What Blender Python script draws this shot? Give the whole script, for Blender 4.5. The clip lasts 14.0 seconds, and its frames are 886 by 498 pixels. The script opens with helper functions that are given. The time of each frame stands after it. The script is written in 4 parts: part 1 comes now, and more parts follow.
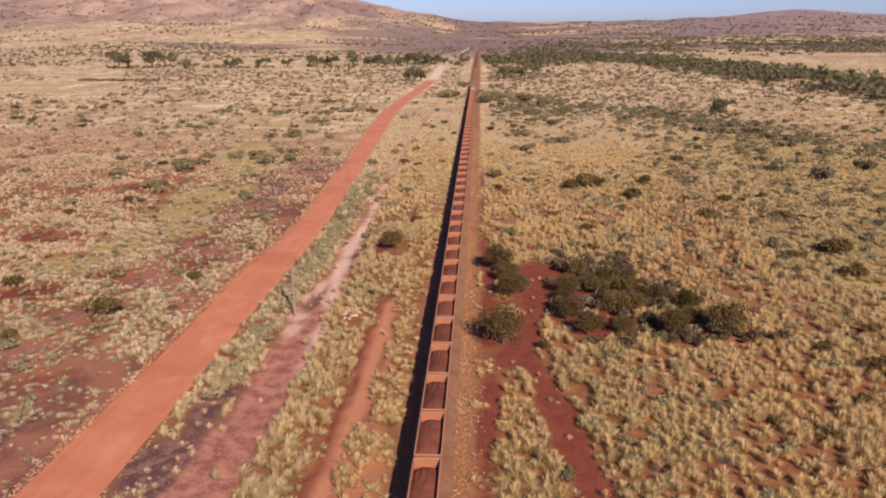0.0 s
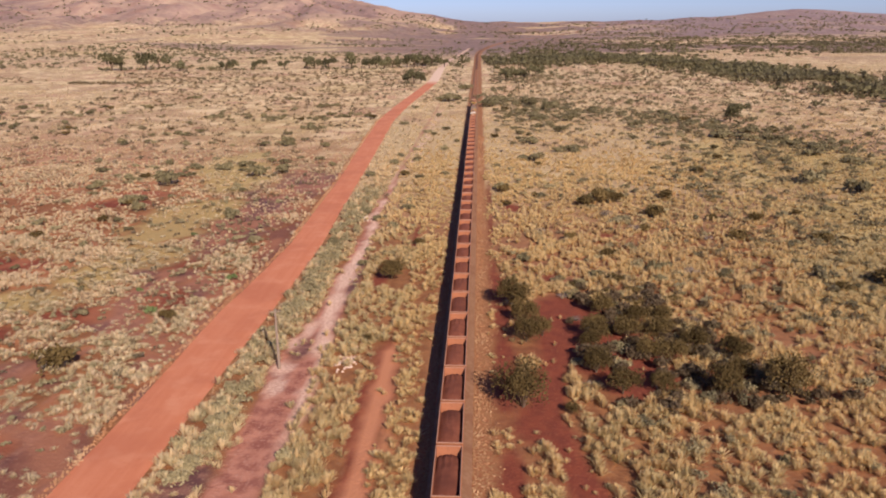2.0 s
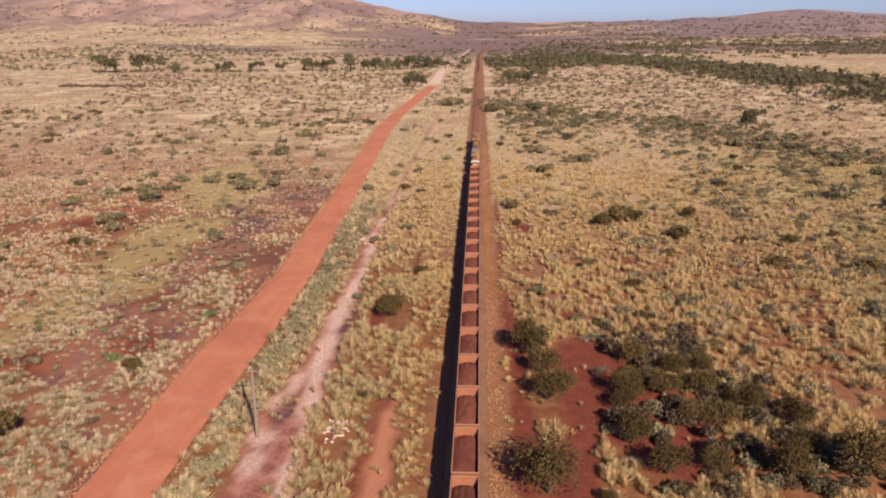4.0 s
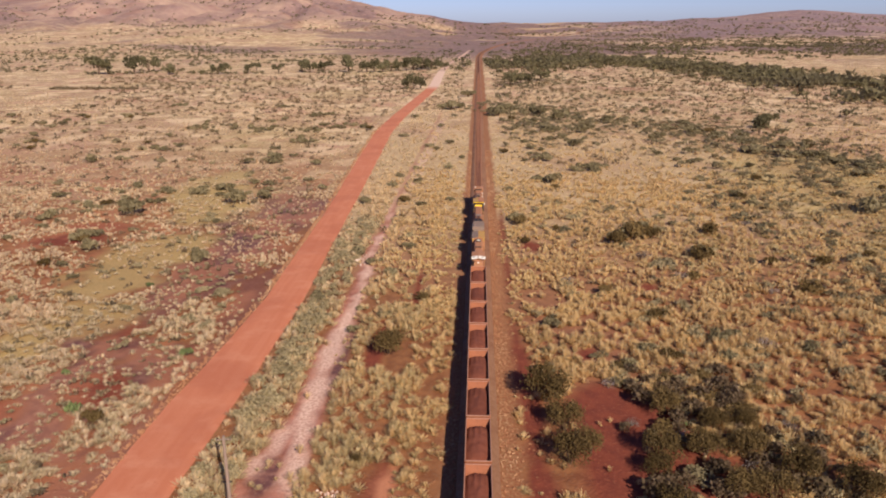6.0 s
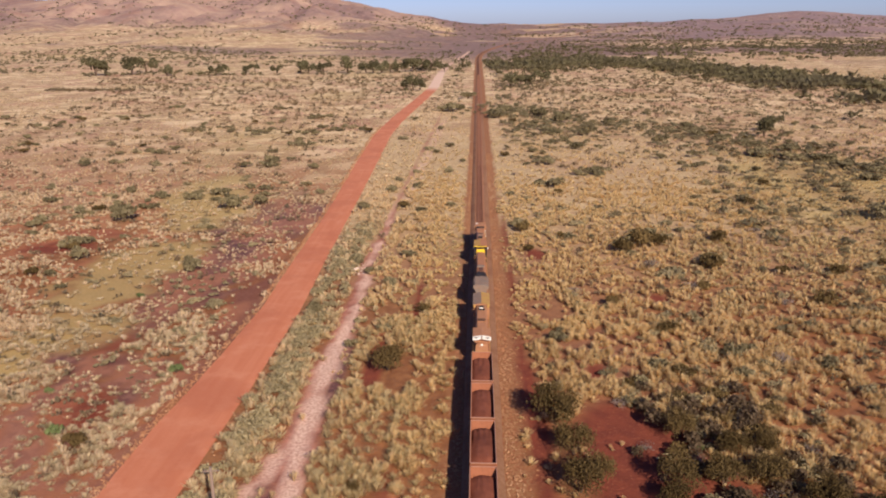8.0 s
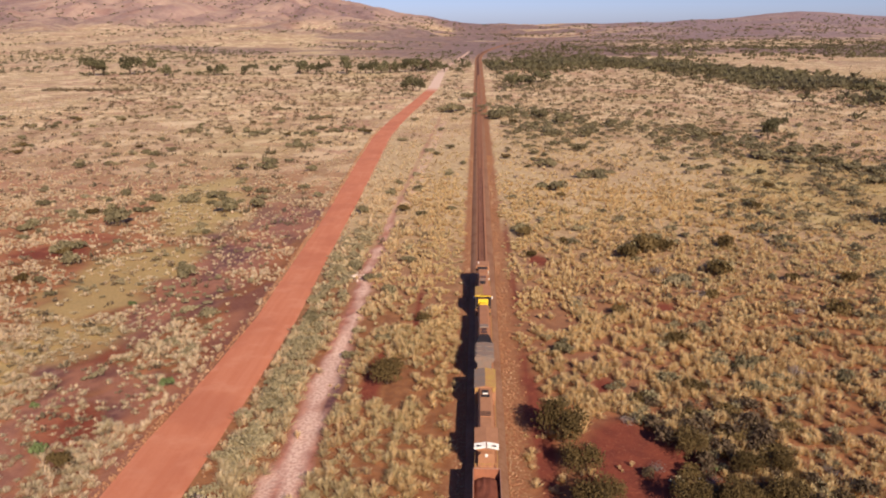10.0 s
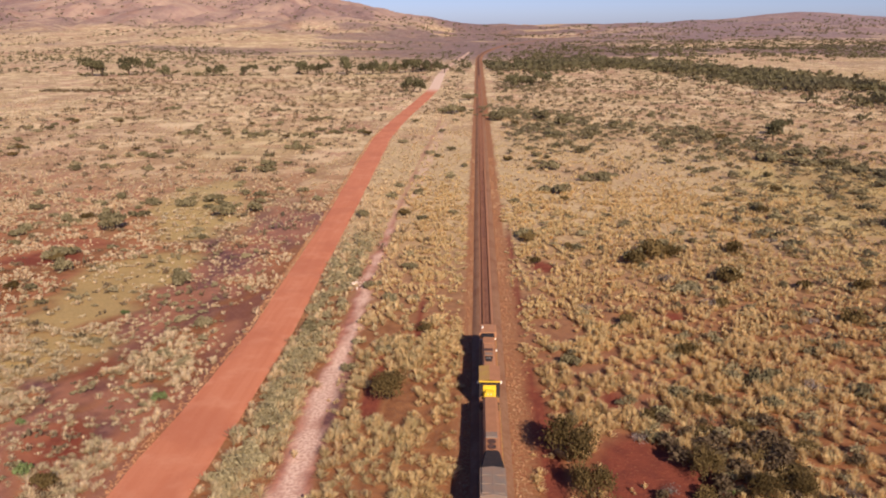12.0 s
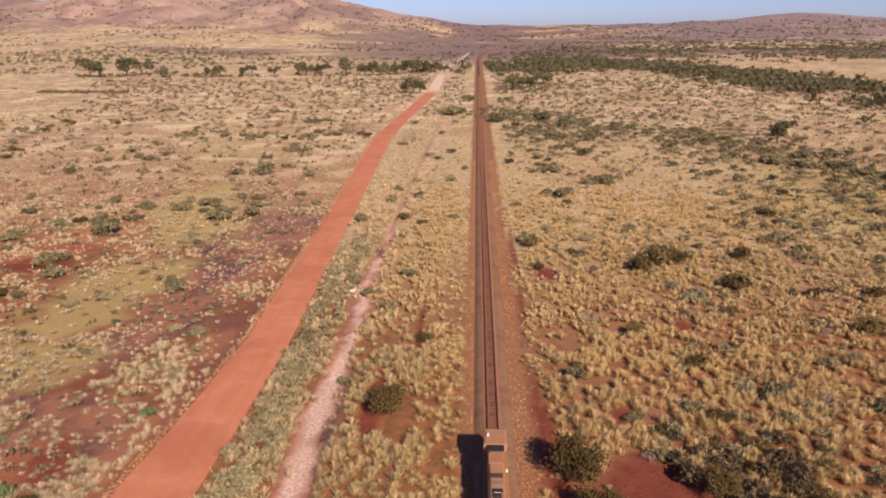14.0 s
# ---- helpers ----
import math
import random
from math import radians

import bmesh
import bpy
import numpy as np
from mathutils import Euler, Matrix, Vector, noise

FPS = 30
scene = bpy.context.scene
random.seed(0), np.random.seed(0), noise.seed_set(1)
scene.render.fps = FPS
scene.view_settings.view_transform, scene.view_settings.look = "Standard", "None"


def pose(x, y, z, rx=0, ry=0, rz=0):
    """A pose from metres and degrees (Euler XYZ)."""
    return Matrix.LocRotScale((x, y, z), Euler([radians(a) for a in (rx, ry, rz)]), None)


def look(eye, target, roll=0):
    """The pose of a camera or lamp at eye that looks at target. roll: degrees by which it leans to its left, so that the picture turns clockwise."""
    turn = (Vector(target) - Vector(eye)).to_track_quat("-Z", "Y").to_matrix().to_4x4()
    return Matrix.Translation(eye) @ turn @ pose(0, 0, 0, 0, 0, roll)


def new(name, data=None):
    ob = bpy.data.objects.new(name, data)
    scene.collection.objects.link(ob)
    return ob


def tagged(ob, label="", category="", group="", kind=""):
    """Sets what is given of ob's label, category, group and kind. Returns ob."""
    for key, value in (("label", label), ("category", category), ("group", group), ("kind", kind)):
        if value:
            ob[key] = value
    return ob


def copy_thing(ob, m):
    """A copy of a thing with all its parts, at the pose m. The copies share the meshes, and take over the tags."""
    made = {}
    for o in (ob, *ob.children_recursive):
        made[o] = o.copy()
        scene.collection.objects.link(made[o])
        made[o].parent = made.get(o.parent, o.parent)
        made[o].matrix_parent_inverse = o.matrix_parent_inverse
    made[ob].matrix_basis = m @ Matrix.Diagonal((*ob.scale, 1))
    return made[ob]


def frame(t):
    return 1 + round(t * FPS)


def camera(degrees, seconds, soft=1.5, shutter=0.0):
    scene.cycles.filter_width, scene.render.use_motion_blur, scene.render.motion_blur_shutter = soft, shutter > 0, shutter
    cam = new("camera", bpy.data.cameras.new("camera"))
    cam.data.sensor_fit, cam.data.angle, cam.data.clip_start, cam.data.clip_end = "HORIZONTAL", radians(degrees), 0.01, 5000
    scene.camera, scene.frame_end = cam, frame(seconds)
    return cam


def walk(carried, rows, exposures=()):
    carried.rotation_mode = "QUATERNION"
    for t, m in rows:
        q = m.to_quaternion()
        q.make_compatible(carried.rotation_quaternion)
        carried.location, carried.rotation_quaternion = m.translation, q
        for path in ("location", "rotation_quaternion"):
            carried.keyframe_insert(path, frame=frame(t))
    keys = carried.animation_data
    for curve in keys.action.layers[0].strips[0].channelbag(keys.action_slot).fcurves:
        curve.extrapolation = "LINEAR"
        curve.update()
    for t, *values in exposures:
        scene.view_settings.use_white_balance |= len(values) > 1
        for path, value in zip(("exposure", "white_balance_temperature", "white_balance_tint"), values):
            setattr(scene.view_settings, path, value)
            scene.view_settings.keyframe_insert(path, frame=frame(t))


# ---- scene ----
cam = camera(62.0, 14.0, soft=1.95)
PATH = [
    (0, (5.76, -0.708, 53.564), (5.664, 1.2, 52.974), -0.2),
    (0.5, (5.052, 4.513, 53.644), (4.955, 6.421, 53.054), -0.3),
    (1, (4.403, 9.688, 53.776), (4.307, 11.596, 53.185), -0.3),
    (1.5, (3.824, 14.824, 53.955), (3.729, 16.733, 53.364), -0.3),
    (2, (3.275, 19.911, 54.137), (3.181, 21.82, 53.547), -0.3),
    (2.5, (2.71, 24.939, 54.319), (2.615, 26.847, 53.729), -0.3),
    (3, (2.22, 29.799, 54.465), (2.125, 31.708, 53.876), -0.3),
    (5.5, (-0.073, 52.437, 55.216), (-0.165, 54.346, 54.626), -0.3),
    (6, (-0.409, 55.61, 55.216), (-0.5, 57.519, 54.628), -0.3),
    (6.5, (-0.653, 57.661, 55.179), (-0.742, 59.57, 54.591), -0.3),
    (7, (-0.871, 59.114, 55.178), (-0.96, 61.024, 54.592), -0.3),
    (7.5, (-0.965, 60.335, 55.196), (-1.053, 62.245, 54.609), -0.3),
    (8, (-1.112, 61.555, 55.218), (-1.201, 63.466, 54.632), -0.3),
    (10.5, (-1.765, 67.374, 55.361), (-1.852, 69.284, 54.775), -0.2),
    (11, (-1.922, 68.523, 55.369), (-2.009, 70.433, 54.783), -0.3),
    (11.5, (-2.107, 69.702, 55.379), (-2.194, 71.612, 54.794), -0.2),
    (12, (-2.326, 70.879, 55.387), (-2.413, 72.789, 54.802), -0.2),
    (12.5, (-2.514, 72.027, 55.354), (-2.602, 73.937, 54.769), -0.2),
    (13, (-2.668, 73.159, 55.299), (-2.754, 75.07, 54.715), -0.2),
    (13.5, (-2.747, 74.287, 55.262), (-2.833, 76.198, 54.678), -0.2),
    (14, (-2.802, 75.489, 55.24), (-2.888, 77.4, 54.657), -0.2),
]
walk(cam, [(t, look(eye, target, roll)) for t, eye, target, roll in PATH],
     exposures=[(0, 0.49, 6550, 11), (3, 0.48, 6550, 11), (5.5, 0.42, 6700, 12), (8, 0.39, 6700, 12), (10.5, 0.46, 6750, 12), (14, 0.47, 6800, 12)])

# ---- light ----
SUN_WAY = Vector((0.67, -1.42, 1.0)).normalized()
ELEV = math.asin(SUN_WAY.z)
AZIM = math.atan2(SUN_WAY.x, SUN_WAY.y)
world = bpy.data.worlds.new("outback_sky")
scene.world = world
world.use_nodes = True
wn = world.node_tree.nodes
sky = wn.new("ShaderNodeTexSky")
sky.sky_type = "NISHITA"
sky.sun_disc = False
sky.sun_elevation = ELEV
sky.sun_rotation = AZIM
sky.altitude = 600
sky.air_density, sky.dust_density, sky.ozone_density = 0.8, 0.6, 1.8
wn["Background"].inputs["Strength"].default_value = 0.048
tint = wn.new("ShaderNodeMix")
tint.data_type, tint.blend_type = "RGBA", "MULTIPLY"
tint.inputs[0].default_value = 1.0
tint.inputs[7].default_value = (1.05, 1.13, 1.76, 1)
world.node_tree.links.new(sky.outputs["Color"], tint.inputs[6])
world.node_tree.links.new(tint.outputs[2], wn["Background"].inputs["Color"])
sun = new("sun", bpy.data.lights.new("sun", "SUN"))
sun.data.energy, sun.data.angle, sun.data.color = 5.0, radians(0.55), (1.0, 0.905, 0.765)
sun.matrix_world = look(SUN_WAY * 100, (0, 0, 0))
scene.view_settings.exposure = 0.45

# ---- numeric noise ----
def lattice(ix, iy, seed):
    n = (ix.astype(np.int64) * 374761393 + iy.astype(np.int64) * 668265263 + seed * 1442695041) & 0x7FFFFFFF
    n = ((n ^ (n >> 13)) * 1274126177) & 0x7FFFFFFF
    n = n ^ (n >> 16)
    return (n & 0xFFFFF) / float(0xFFFFF)


def vnoise(x, y, size, seed):
    x, y = np.asarray(x, float) / size, np.asarray(y, float) / size
    ix, iy = np.floor(x), np.floor(y)
    fx, fy = x - ix, y - iy
    fx, fy = fx * fx * (3 - 2 * fx), fy * fy * (3 - 2 * fy)
    a, b = lattice(ix, iy, seed), lattice(ix + 1, iy, seed)
    c, d = lattice(ix, iy + 1, seed), lattice(ix + 1, iy + 1, seed)
    return (a + (b - a) * fx) * (1 - fy) + (c + (d - c) * fx) * fy


def fbm(x, y, size, seed, octaves=4):
    total, amp, norm = 0, 1.0, 0.0
    for o in range(octaves):
        total = total + amp * vnoise(x, y, size / 2 ** o, seed + 17 * o)
        norm += amp
        amp *= 0.5
    return total / norm


def smooth(a, b, v):
    k = np.clip((v - a) / (b - a), 0, 1)
    return k * k * (3 - 2 * k)


# ---- plan of the land ----
ROAD = [(-300, -60, 9.5), (-60, -50, 9.5), (40, -45, 9.5), (71, -43.8, 10), (97, -42.9, 9.6), (117, -42.6, 9.6), (151, -42.0, 10), (177, -40.9, 9),
        (199, -40.4, 8.2), (230, -41.6, 8), (278, -43.0, 7.6), (364, -46.6, 8.8), (438, -49.8, 8.8), (503, -49.0, 8.8),
        (560, -46.8, 9), (633, -43.5, 9), (731, -40.0, 9.5), (850, -42, 9.5), (960, -43, 8), (1085, -41, 7), (1250, -33, 6), (1447, -24, 6), (1600, -18, 5)]
RY, RX, RW = (np.array(c, float) for c in zip(*ROAD))
PINK = [(20, -28, 11), (72, -27, 9), (89, -26.3, 7.5), (101, -26, 6.5), (125, -26.4, 7.5), (137, -26.2, 7), (151, -25.2, 4.6), (165, -25.8, 4.4),
        (180, -26, 4), (202, -26, 2.9), (220, -26.8, 2.7), (238, -27, 2.8), (256, -26.2, 2.8), (285, -26.4, 1.5), (333, -26.2, 1.4), (420, -25, 1.4), (480, -24.2, 1.4), (600, -23, 1.4)]
PY, PX, PW = (np.array(c, float) for c in zip(*PINK))
CHALK = [(95, -22.4, 0.8), (110, -22.5, 1.5), (125, -22.6, 1.5), (136, -23.4, 1.7), (150, -25.3, 2.3), (162, -25.4, 2.7), (180, -26.1, 2.2), (190, -25.5, 1.7),
         (200, -24.9, 1.5), (216, -25.9, 1.5), (230, -26.8, 1.2), (256, -26.2, 1.0), (285, -27, 0.9), (330, -29, 0.7)]
HY, HX, HW = (np.array(c, float) for c in zip(*CHALK))
SPILL = [(-27.6, 144.5, 1.5, 4), (-29.2, 138, 1.3, 3), (-28.6, 128.5, 1.9, 2.4), (-30.7, 225, 2.4, 2.2), (-23.9, 136.4, 1.5, 4), (-28, 122, 1.2, 3)]
MAUVE = [(-27.2, 135.7, 2.2, 5), (-23.6, 170, 1.2, 16)]
REDW = [(20, 22, 5), (60, 21, 5.5), (74, 20.3, 5.5), (86, 18.3, 5.4), (96, 17, 5.6), (106, 15, 5.4), (116, 13.5, 6.0), (130, 16, 4.4), (149, 18.5, 6), (156, 18.5, 5), (162, 18.5, 1)]
WY, WX, WW = (np.array(c, float) for c in zip(*REDW))
REDL = [(20, -13.5, 4), (75, -13, 4.6), (93, -12.2, 3.8), (111, -12, 4.4), (124, -12, 4), (138, -11.8, 2.2), (142, -11.8, 0.5)]
LY, LX, LW = (np.array(c, float) for c in zip(*REDL))
BARE = [(11, 112, 4.6, 7), (8, 100, 2.0, 9), (7, 86, 1.5, 10), (8, 149, 1.6, 9), (19.5, 157, 4.6, 7), (19, 173, 2.2, 4), (7, 168, 1.6, 14), (14, 238, 2.2, 4),
        (37, 207, 2.6, 4), (-107, 179, 9, 5), (-88, 138, 9, 4.5), (-75, 149, 6, 4),
        (-63, 102, 4, 4), (-110, 240, 10, 6), (-107, 254, 9, 4), (-69, 182, 5, 5), (-60, 158, 5, 6), (-18, 175, 1.5, 12), (-13, 205, 1.0, 14),
        (21, 140, 9, 16), (30, 126, 9, 6), (31, 136, 6, 6), (44, 126, 5, 3), (8, 130, 2, 25)]
DARK = [(-60, 246, 9, 11), (-57, 262, 7, 11), (-60, 219, 8, 8), (-61, 206, 6, 7), (-65, 193, 5, 6), (-62, 173, 5, 5), (-71, 176, 6, 5),
        (-56, 93, 6, 10), (-54, 80, 7, 8), (-67, 107, 6, 8), (-71, 126, 6, 7), (-55, 273, 9, 18), (-59, 233, 7, 8), (-64, 146, 4, 6),
        (-33, 92, 4, 9), (-34, 78, 5, 9), (-63, 86, 14, 18), (-76, 104, 8, 12)]
OLIVE = [(-81, 233, 12, 16), (-77, 188, 11, 11), (-83, 170, 9, 9), (-90, 157, 10, 8), (-84, 272, 12, 16), (-82, 210, 11, 14), (-92, 300, 14, 30),
         (120, 200, 30, 60), (95, 160, 22, 30), (130, 320, 40, 60)]


def blobs(table, x, y, wob):
    out = np.zeros_like(x)
    for bx, by, rx, ry in table:
        d = np.hypot((x - bx) / rx, (y - by) / ry)
        out = np.maximum(out, smooth(1.25, 0.65, d + wob))
    return out


def strip(ys, xs, ws, x, y, wob, soft=0.6):
    c, w = np.interp(y, ys, xs), np.interp(y, ys, ws)
    return smooth(w / 2 + soft, w / 2 - soft, np.abs(x - c) + wob)


def land(x, y):
    """Soil and cover of the land: road, bare red, dark stony, pale track, green flush, rail formation (0 to 1). Also
    hill gully shade and far haze.
    """
    x, y = np.asarray(x, float), np.asarray(y, float)
    w1 = (fbm(x, y, 9, 5) - 0.5) * 1.4
    w2 = (fbm(x, y, 5, 9) - 0.5)
    out = {"road": strip(RY, RX, RW, x, y, w2 * 1.2, 0.35)}
    pink = strip(PY, PX, PW, x, y, w2 * 2.2, 0.7) * (1 - 0.35 * smooth(260, 320, y)) * smooth(620, 480, y)
    chalk = strip(HY, HX, HW, x, y, w2 * 3.4, 0.7) * smooth(335, 240, y) * smooth(92, 125, y)
    chalk = np.maximum(chalk, 0.8 * blobs(SPILL, x, y, w1 * 0.8))
    mauve = blobs(MAUVE, x, y, w1 * 0.7)
    sand = strip(LY, LX + 0.6, LW * 0.6, x, y, w2 * 2.5, 0.8) * (y < 144)
    sand = np.maximum(sand, 0.6 * blobs([(-8.5, 72, 2.6, 22), (-9, 108, 1.5, 9)], x, y, w1))
    sand = np.maximum(sand, 0.38 * (1 - smooth(0.0, 0.4, blobs(OLIVE, x, y, w1))) * smooth(-45, -49, x) * smooth(420, 260, y) * smooth(0.46, 0.58, fbm(x, y * 0.5, 7, 121)))
    for rut in (-22.6, -20.8):
        chalk = np.maximum(chalk, 0.55 * smooth(0.9, 0.3, np.abs(x - rut + 0.016 * (420 - y)) + w2 * 0.8) * smooth(270, 310, y) * smooth(560, 480, y))
    bare = np.maximum(blobs(BARE, x, y, w1), np.maximum(strip(WY, WX, WW, x, y, w2 * 3, 0.7) * (y < 164), strip(LY, LX, LW, x, y, w2 * 3.5, 0.8) * (y < 144)))
    far = smooth(40, 75, np.abs(x)) * smooth(0.58, 0.70, fbm(x, y * 0.6, 30, 31, 5))
    bare = np.maximum(bare, far * 0.25)
    dark = np.maximum(blobs(DARK, x, y, w1 * 1.2), mauve)
    pink = pink * (1 - 0.85 * mauve)
    band = np.interp(y, RY, RX) - 17 - 0.03 * (y - 100)
    dark = np.maximum(dark, 0.95 * smooth(17, 10, np.abs(x - band - 2) + w1 * 6) * smooth(340, 250, y) * smooth(0.45, 0.52, 0.6 * fbm(x, y * 0.4, 8, 111) + 0.4 * fbm(x, y * 0.55, 3.2, 113)))
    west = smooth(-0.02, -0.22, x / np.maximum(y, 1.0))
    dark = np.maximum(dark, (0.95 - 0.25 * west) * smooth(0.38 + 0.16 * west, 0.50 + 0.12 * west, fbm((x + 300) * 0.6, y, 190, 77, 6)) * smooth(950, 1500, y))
    # gully scrub and gully shade, both put into the colour as dark lines
    gully_scrub_shade = np.abs(fbm(x, y * 0.6, 420, 141, 5) - 0.5) * 2
    dark = np.maximum(dark, 0.6 * west * smooth(0.13, 0.03, gully_scrub_shade) * smooth(1900, 2500, y))
    olive = np.maximum(blobs(OLIVE, x, y, w1), 0.45 * smooth(0.60, 0.74, fbm(x, y, 110, 51)) * smooth(60, 120, np.abs(x)))
    dark = dark * (1 - 0.8 * olive * (x < -45))
    bare = bare * (1 - 0.7 * olive * (x < -45))
    off = x - track_x(y)
    rail = smooth(6.4, 5.3, np.where(off > 0, off, -off * 1.22) + w2 * 1.6)
    bare = np.maximum(bare, smooth(1.1, 0.5, np.abs(off - 6.6) + w2 * 1.8) * smooth(330, 250, y) * 0.9 * smooth(0.43, 0.55, fbm(x, y, 15, 151)))
    verge = np.interp(y, RY, RX) - np.interp(y, RY, RW) / 2 - 4.5
    bare = np.maximum(bare, 0.3 * smooth(5, 2.0, np.abs(x - verge) + w1 * 4) * smooth(300, 200, y))
    # violet distance haze on the eastern hills, carried in the ground colour
    violet_haze = smooth(0.06, 0.26, x / np.maximum(y, 1.0)) * smooth(1900, 2900, y)
    out.update(violet_haze=violet_haze, bare=bare * (1 - out["road"]), dark=dark * (1 - bare), pale=pink, chalk=chalk, sand=sand, olive=olive, rail=rail, litter=np.where(x < -46, smooth(210, 480, y), smooth(185, 300, y)), pans=np.where(x < -46, smooth(210, 480, y), smooth(340, 620, y + 1.1 * np.maximum(x - 40, 0))))
    return out


def track_x(y):
    return np.maximum(np.asarray(y, float) - 1250, 0) ** 2 * 0.00012


SKY_X = np.array([-6000, -3900, -2500, -1600, -1100, -780, -560, -410, -260, -125, 40, 300, 860, 1130, 1280, 1420, 1550, 1690, 1830, 2010, 2600, 3900, 6000], float)
SKY_Z = np.array([150, 190, 185, 212, 205, 176, 146, 117, 90, 68, 52, 48, 54, 68, 80, 98, 107, 98, 87, 75, 70, 60, 60], float)


def height(x, y):
    """Height of the land."""
    x, y = np.asarray(x, float), np.asarray(y, float)
    k = np.clip((y - 1300) / 2600, 0, 1)
    left = smooth(200, -900, x)
    ridge = np.interp(x * 3900 / np.maximum(y, 1500), SKY_X, SKY_Z)
    rise = k ** (2.6 - 0.8 * left)
    gully = (fbm(x, y, 520, 3, 5) - 0.5)
    cut = np.abs(fbm(x * 1.3, y * 0.6, 330, 8, 5) - 0.5) * 2
    z = ridge * rise + (gully * 130 - (0.25 - cut) * 135) * smooth(0.25, 0.8, k) * smooth(-0.35, 0.5, 1.0 - k) * (0.25 + 0.75 * left)
    z = z * smooth(4900, 4100, y) + 0 * x
    z = z + (fbm(x, y, 260, 12, 3) - 0.5) * 8 * smooth(700, 1500, y) * smooth(60, 240, np.abs(x - track_x(y)))
    z = z + (fbm(x, y, 14, 21, 3) - 0.5) * 0.5 * smooth(6, 16, np.abs(x - track_x(y)))
    c, w = np.interp(y, RY, RX), np.interp(y, RY, RW)
    d = np.abs(x - c)
    z = np.where((d < w / 2 + 3) & (y < 1100), z * smooth(w / 2 - 0.2, w / 2 + 3, d), z)
    z = z + 0.28 * np.exp(-((d - w / 2 - 0.9) / 0.5) ** 2) * (y < 700) * (x < c)
    return z


# ---- mesh helpers ----
def fast_mesh(name, verts, faces, material=None, flat=True):
    """A mesh from an (n, 3) array and an (m, 3 or 4) array."""
    me = bpy.data.meshes.new(name)
    k = faces.shape[1]
    me.vertices.add(len(verts))
    me.vertices.foreach_set("co", np.ascontiguousarray(verts, np.float32).ravel())
    me.loops.add(faces.size)
    me.loops.foreach_set("vertex_index", np.ascontiguousarray(faces, np.int32).ravel())
    me.polygons.add(len(faces))
    me.polygons.foreach_set("loop_start", np.arange(0, faces.size, k, dtype=np.int32))
    me.polygons.foreach_set("use_smooth", np.full(len(faces), not flat))
    me.update(calc_edges=True)
    if material:
        me.materials.append(material)
    return me


def finish(bm, name, material, smooth_faces=False):
    me = bpy.data.meshes.new(name)
    bmesh.ops.recalc_face_normals(bm, faces=bm.faces)
    bm.to_mesh(me)
    bm.free()
    me.materials.append(material)
    if smooth_faces:
        for p in me.polygons:
            p.use_smooth = True
    return me


def part(name, bm, material, parent, label="", smooth_faces=False):
    ob = new(name, finish(bm, name, material, smooth_faces))
    ob.parent = parent
    return tagged(ob, label)


def box(bm, x0, x1, y0, y1, z0, z1, bevel=0.0):
    made = bmesh.ops.create_cube(bm, size=1.0)["verts"]
    for v in made:
        v.co = Vector(((x0 + x1) / 2 + v.co.x * (x1 - x0), (y0 + y1) / 2 + v.co.y * (y1 - y0), (z0 + z1) / 2 + v.co.z * (z1 - z0)))
    if bevel:
        edges = list({e for v in made for e in v.link_edges})
        bmesh.ops.bevel(bm, geom=edges, offset=bevel, segments=2, affect="EDGES", profile=0.5)
    return bm


def boxed(*sizes, bevel=0.0):
    return box(bmesh.new(), *sizes, bevel=bevel)


def tube(bm, a, b, r0, r1=None, sides=8):
    a, b = Vector(a), Vector(b)
    q = (b - a).to_track_quat("Z", "Y").to_matrix().to_4x4()
    m = Matrix.Translation((a + b) / 2) @ q
    bmesh.ops.create_cone(bm, cap_ends=True, segments=sides, radius1=r0, radius2=r0 if r1 is None else r1, depth=(b - a).length, matrix=m)
    return bm


def prism(bm, outline, y0, y1):
    """An outline of (x, z) points pushed from y0 to y1."""
    a = [bm.verts.new((x, y0, z)) for x, z in outline]
    b = [bm.verts.new((x, y1, z)) for x, z in outline]
    n = len(outline)
    for i in range(n):
        bm.faces.new((a[i], a[(i + 1) % n], b[(i + 1) % n], b[i]))
    bm.faces.new(a[::-1])
    bm.faces.new(b)
    return bm


# ---- materials ----
def material(name):
    m = bpy.data.materials.new(name)
    m.use_nodes = True
    t = m.node_tree
    return m, t.nodes, t.links, t.nodes["Principled BSDF"]


def add_noise(n, l, vec, scale, detail=4, rough=0.55):
    x = n.new("ShaderNodeTexNoise")
    x.inputs["Scale"].default_value, x.inputs["Detail"].default_value, x.inputs["Roughness"].default_value = scale, detail, rough
    l.new(vec, x.inputs["Vector"])
    return x.outputs["Fac"]


def remap(n, l, value, lo, hi, to0=0.0, to1=1.0):
    x = n.new("ShaderNodeMapRange")
    x.interpolation_type = "SMOOTHSTEP"
    for i, v in zip((1, 2, 3, 4), (lo, hi, to0, to1)):
        x.inputs[i].default_value = v
    l.new(value, x.inputs[0])
    return x.outputs[0]


def blend(n, l, fac, a, b):
    x = n.new("ShaderNodeMix")
    x.data_type = "RGBA"
    for socket, v in ((x.inputs[0], fac), (x.inputs[6], a), (x.inputs[7], b)):
        if isinstance(v, tuple):
            socket.default_value = (*v, 1)
        elif isinstance(v, float):
            socket.default_value = v
        else:
            l.new(v, socket)
    return x.outputs[2]


def times(n, l, a, b):
    x = n.new("ShaderNodeMath")
    x.operation = "MULTIPLY"
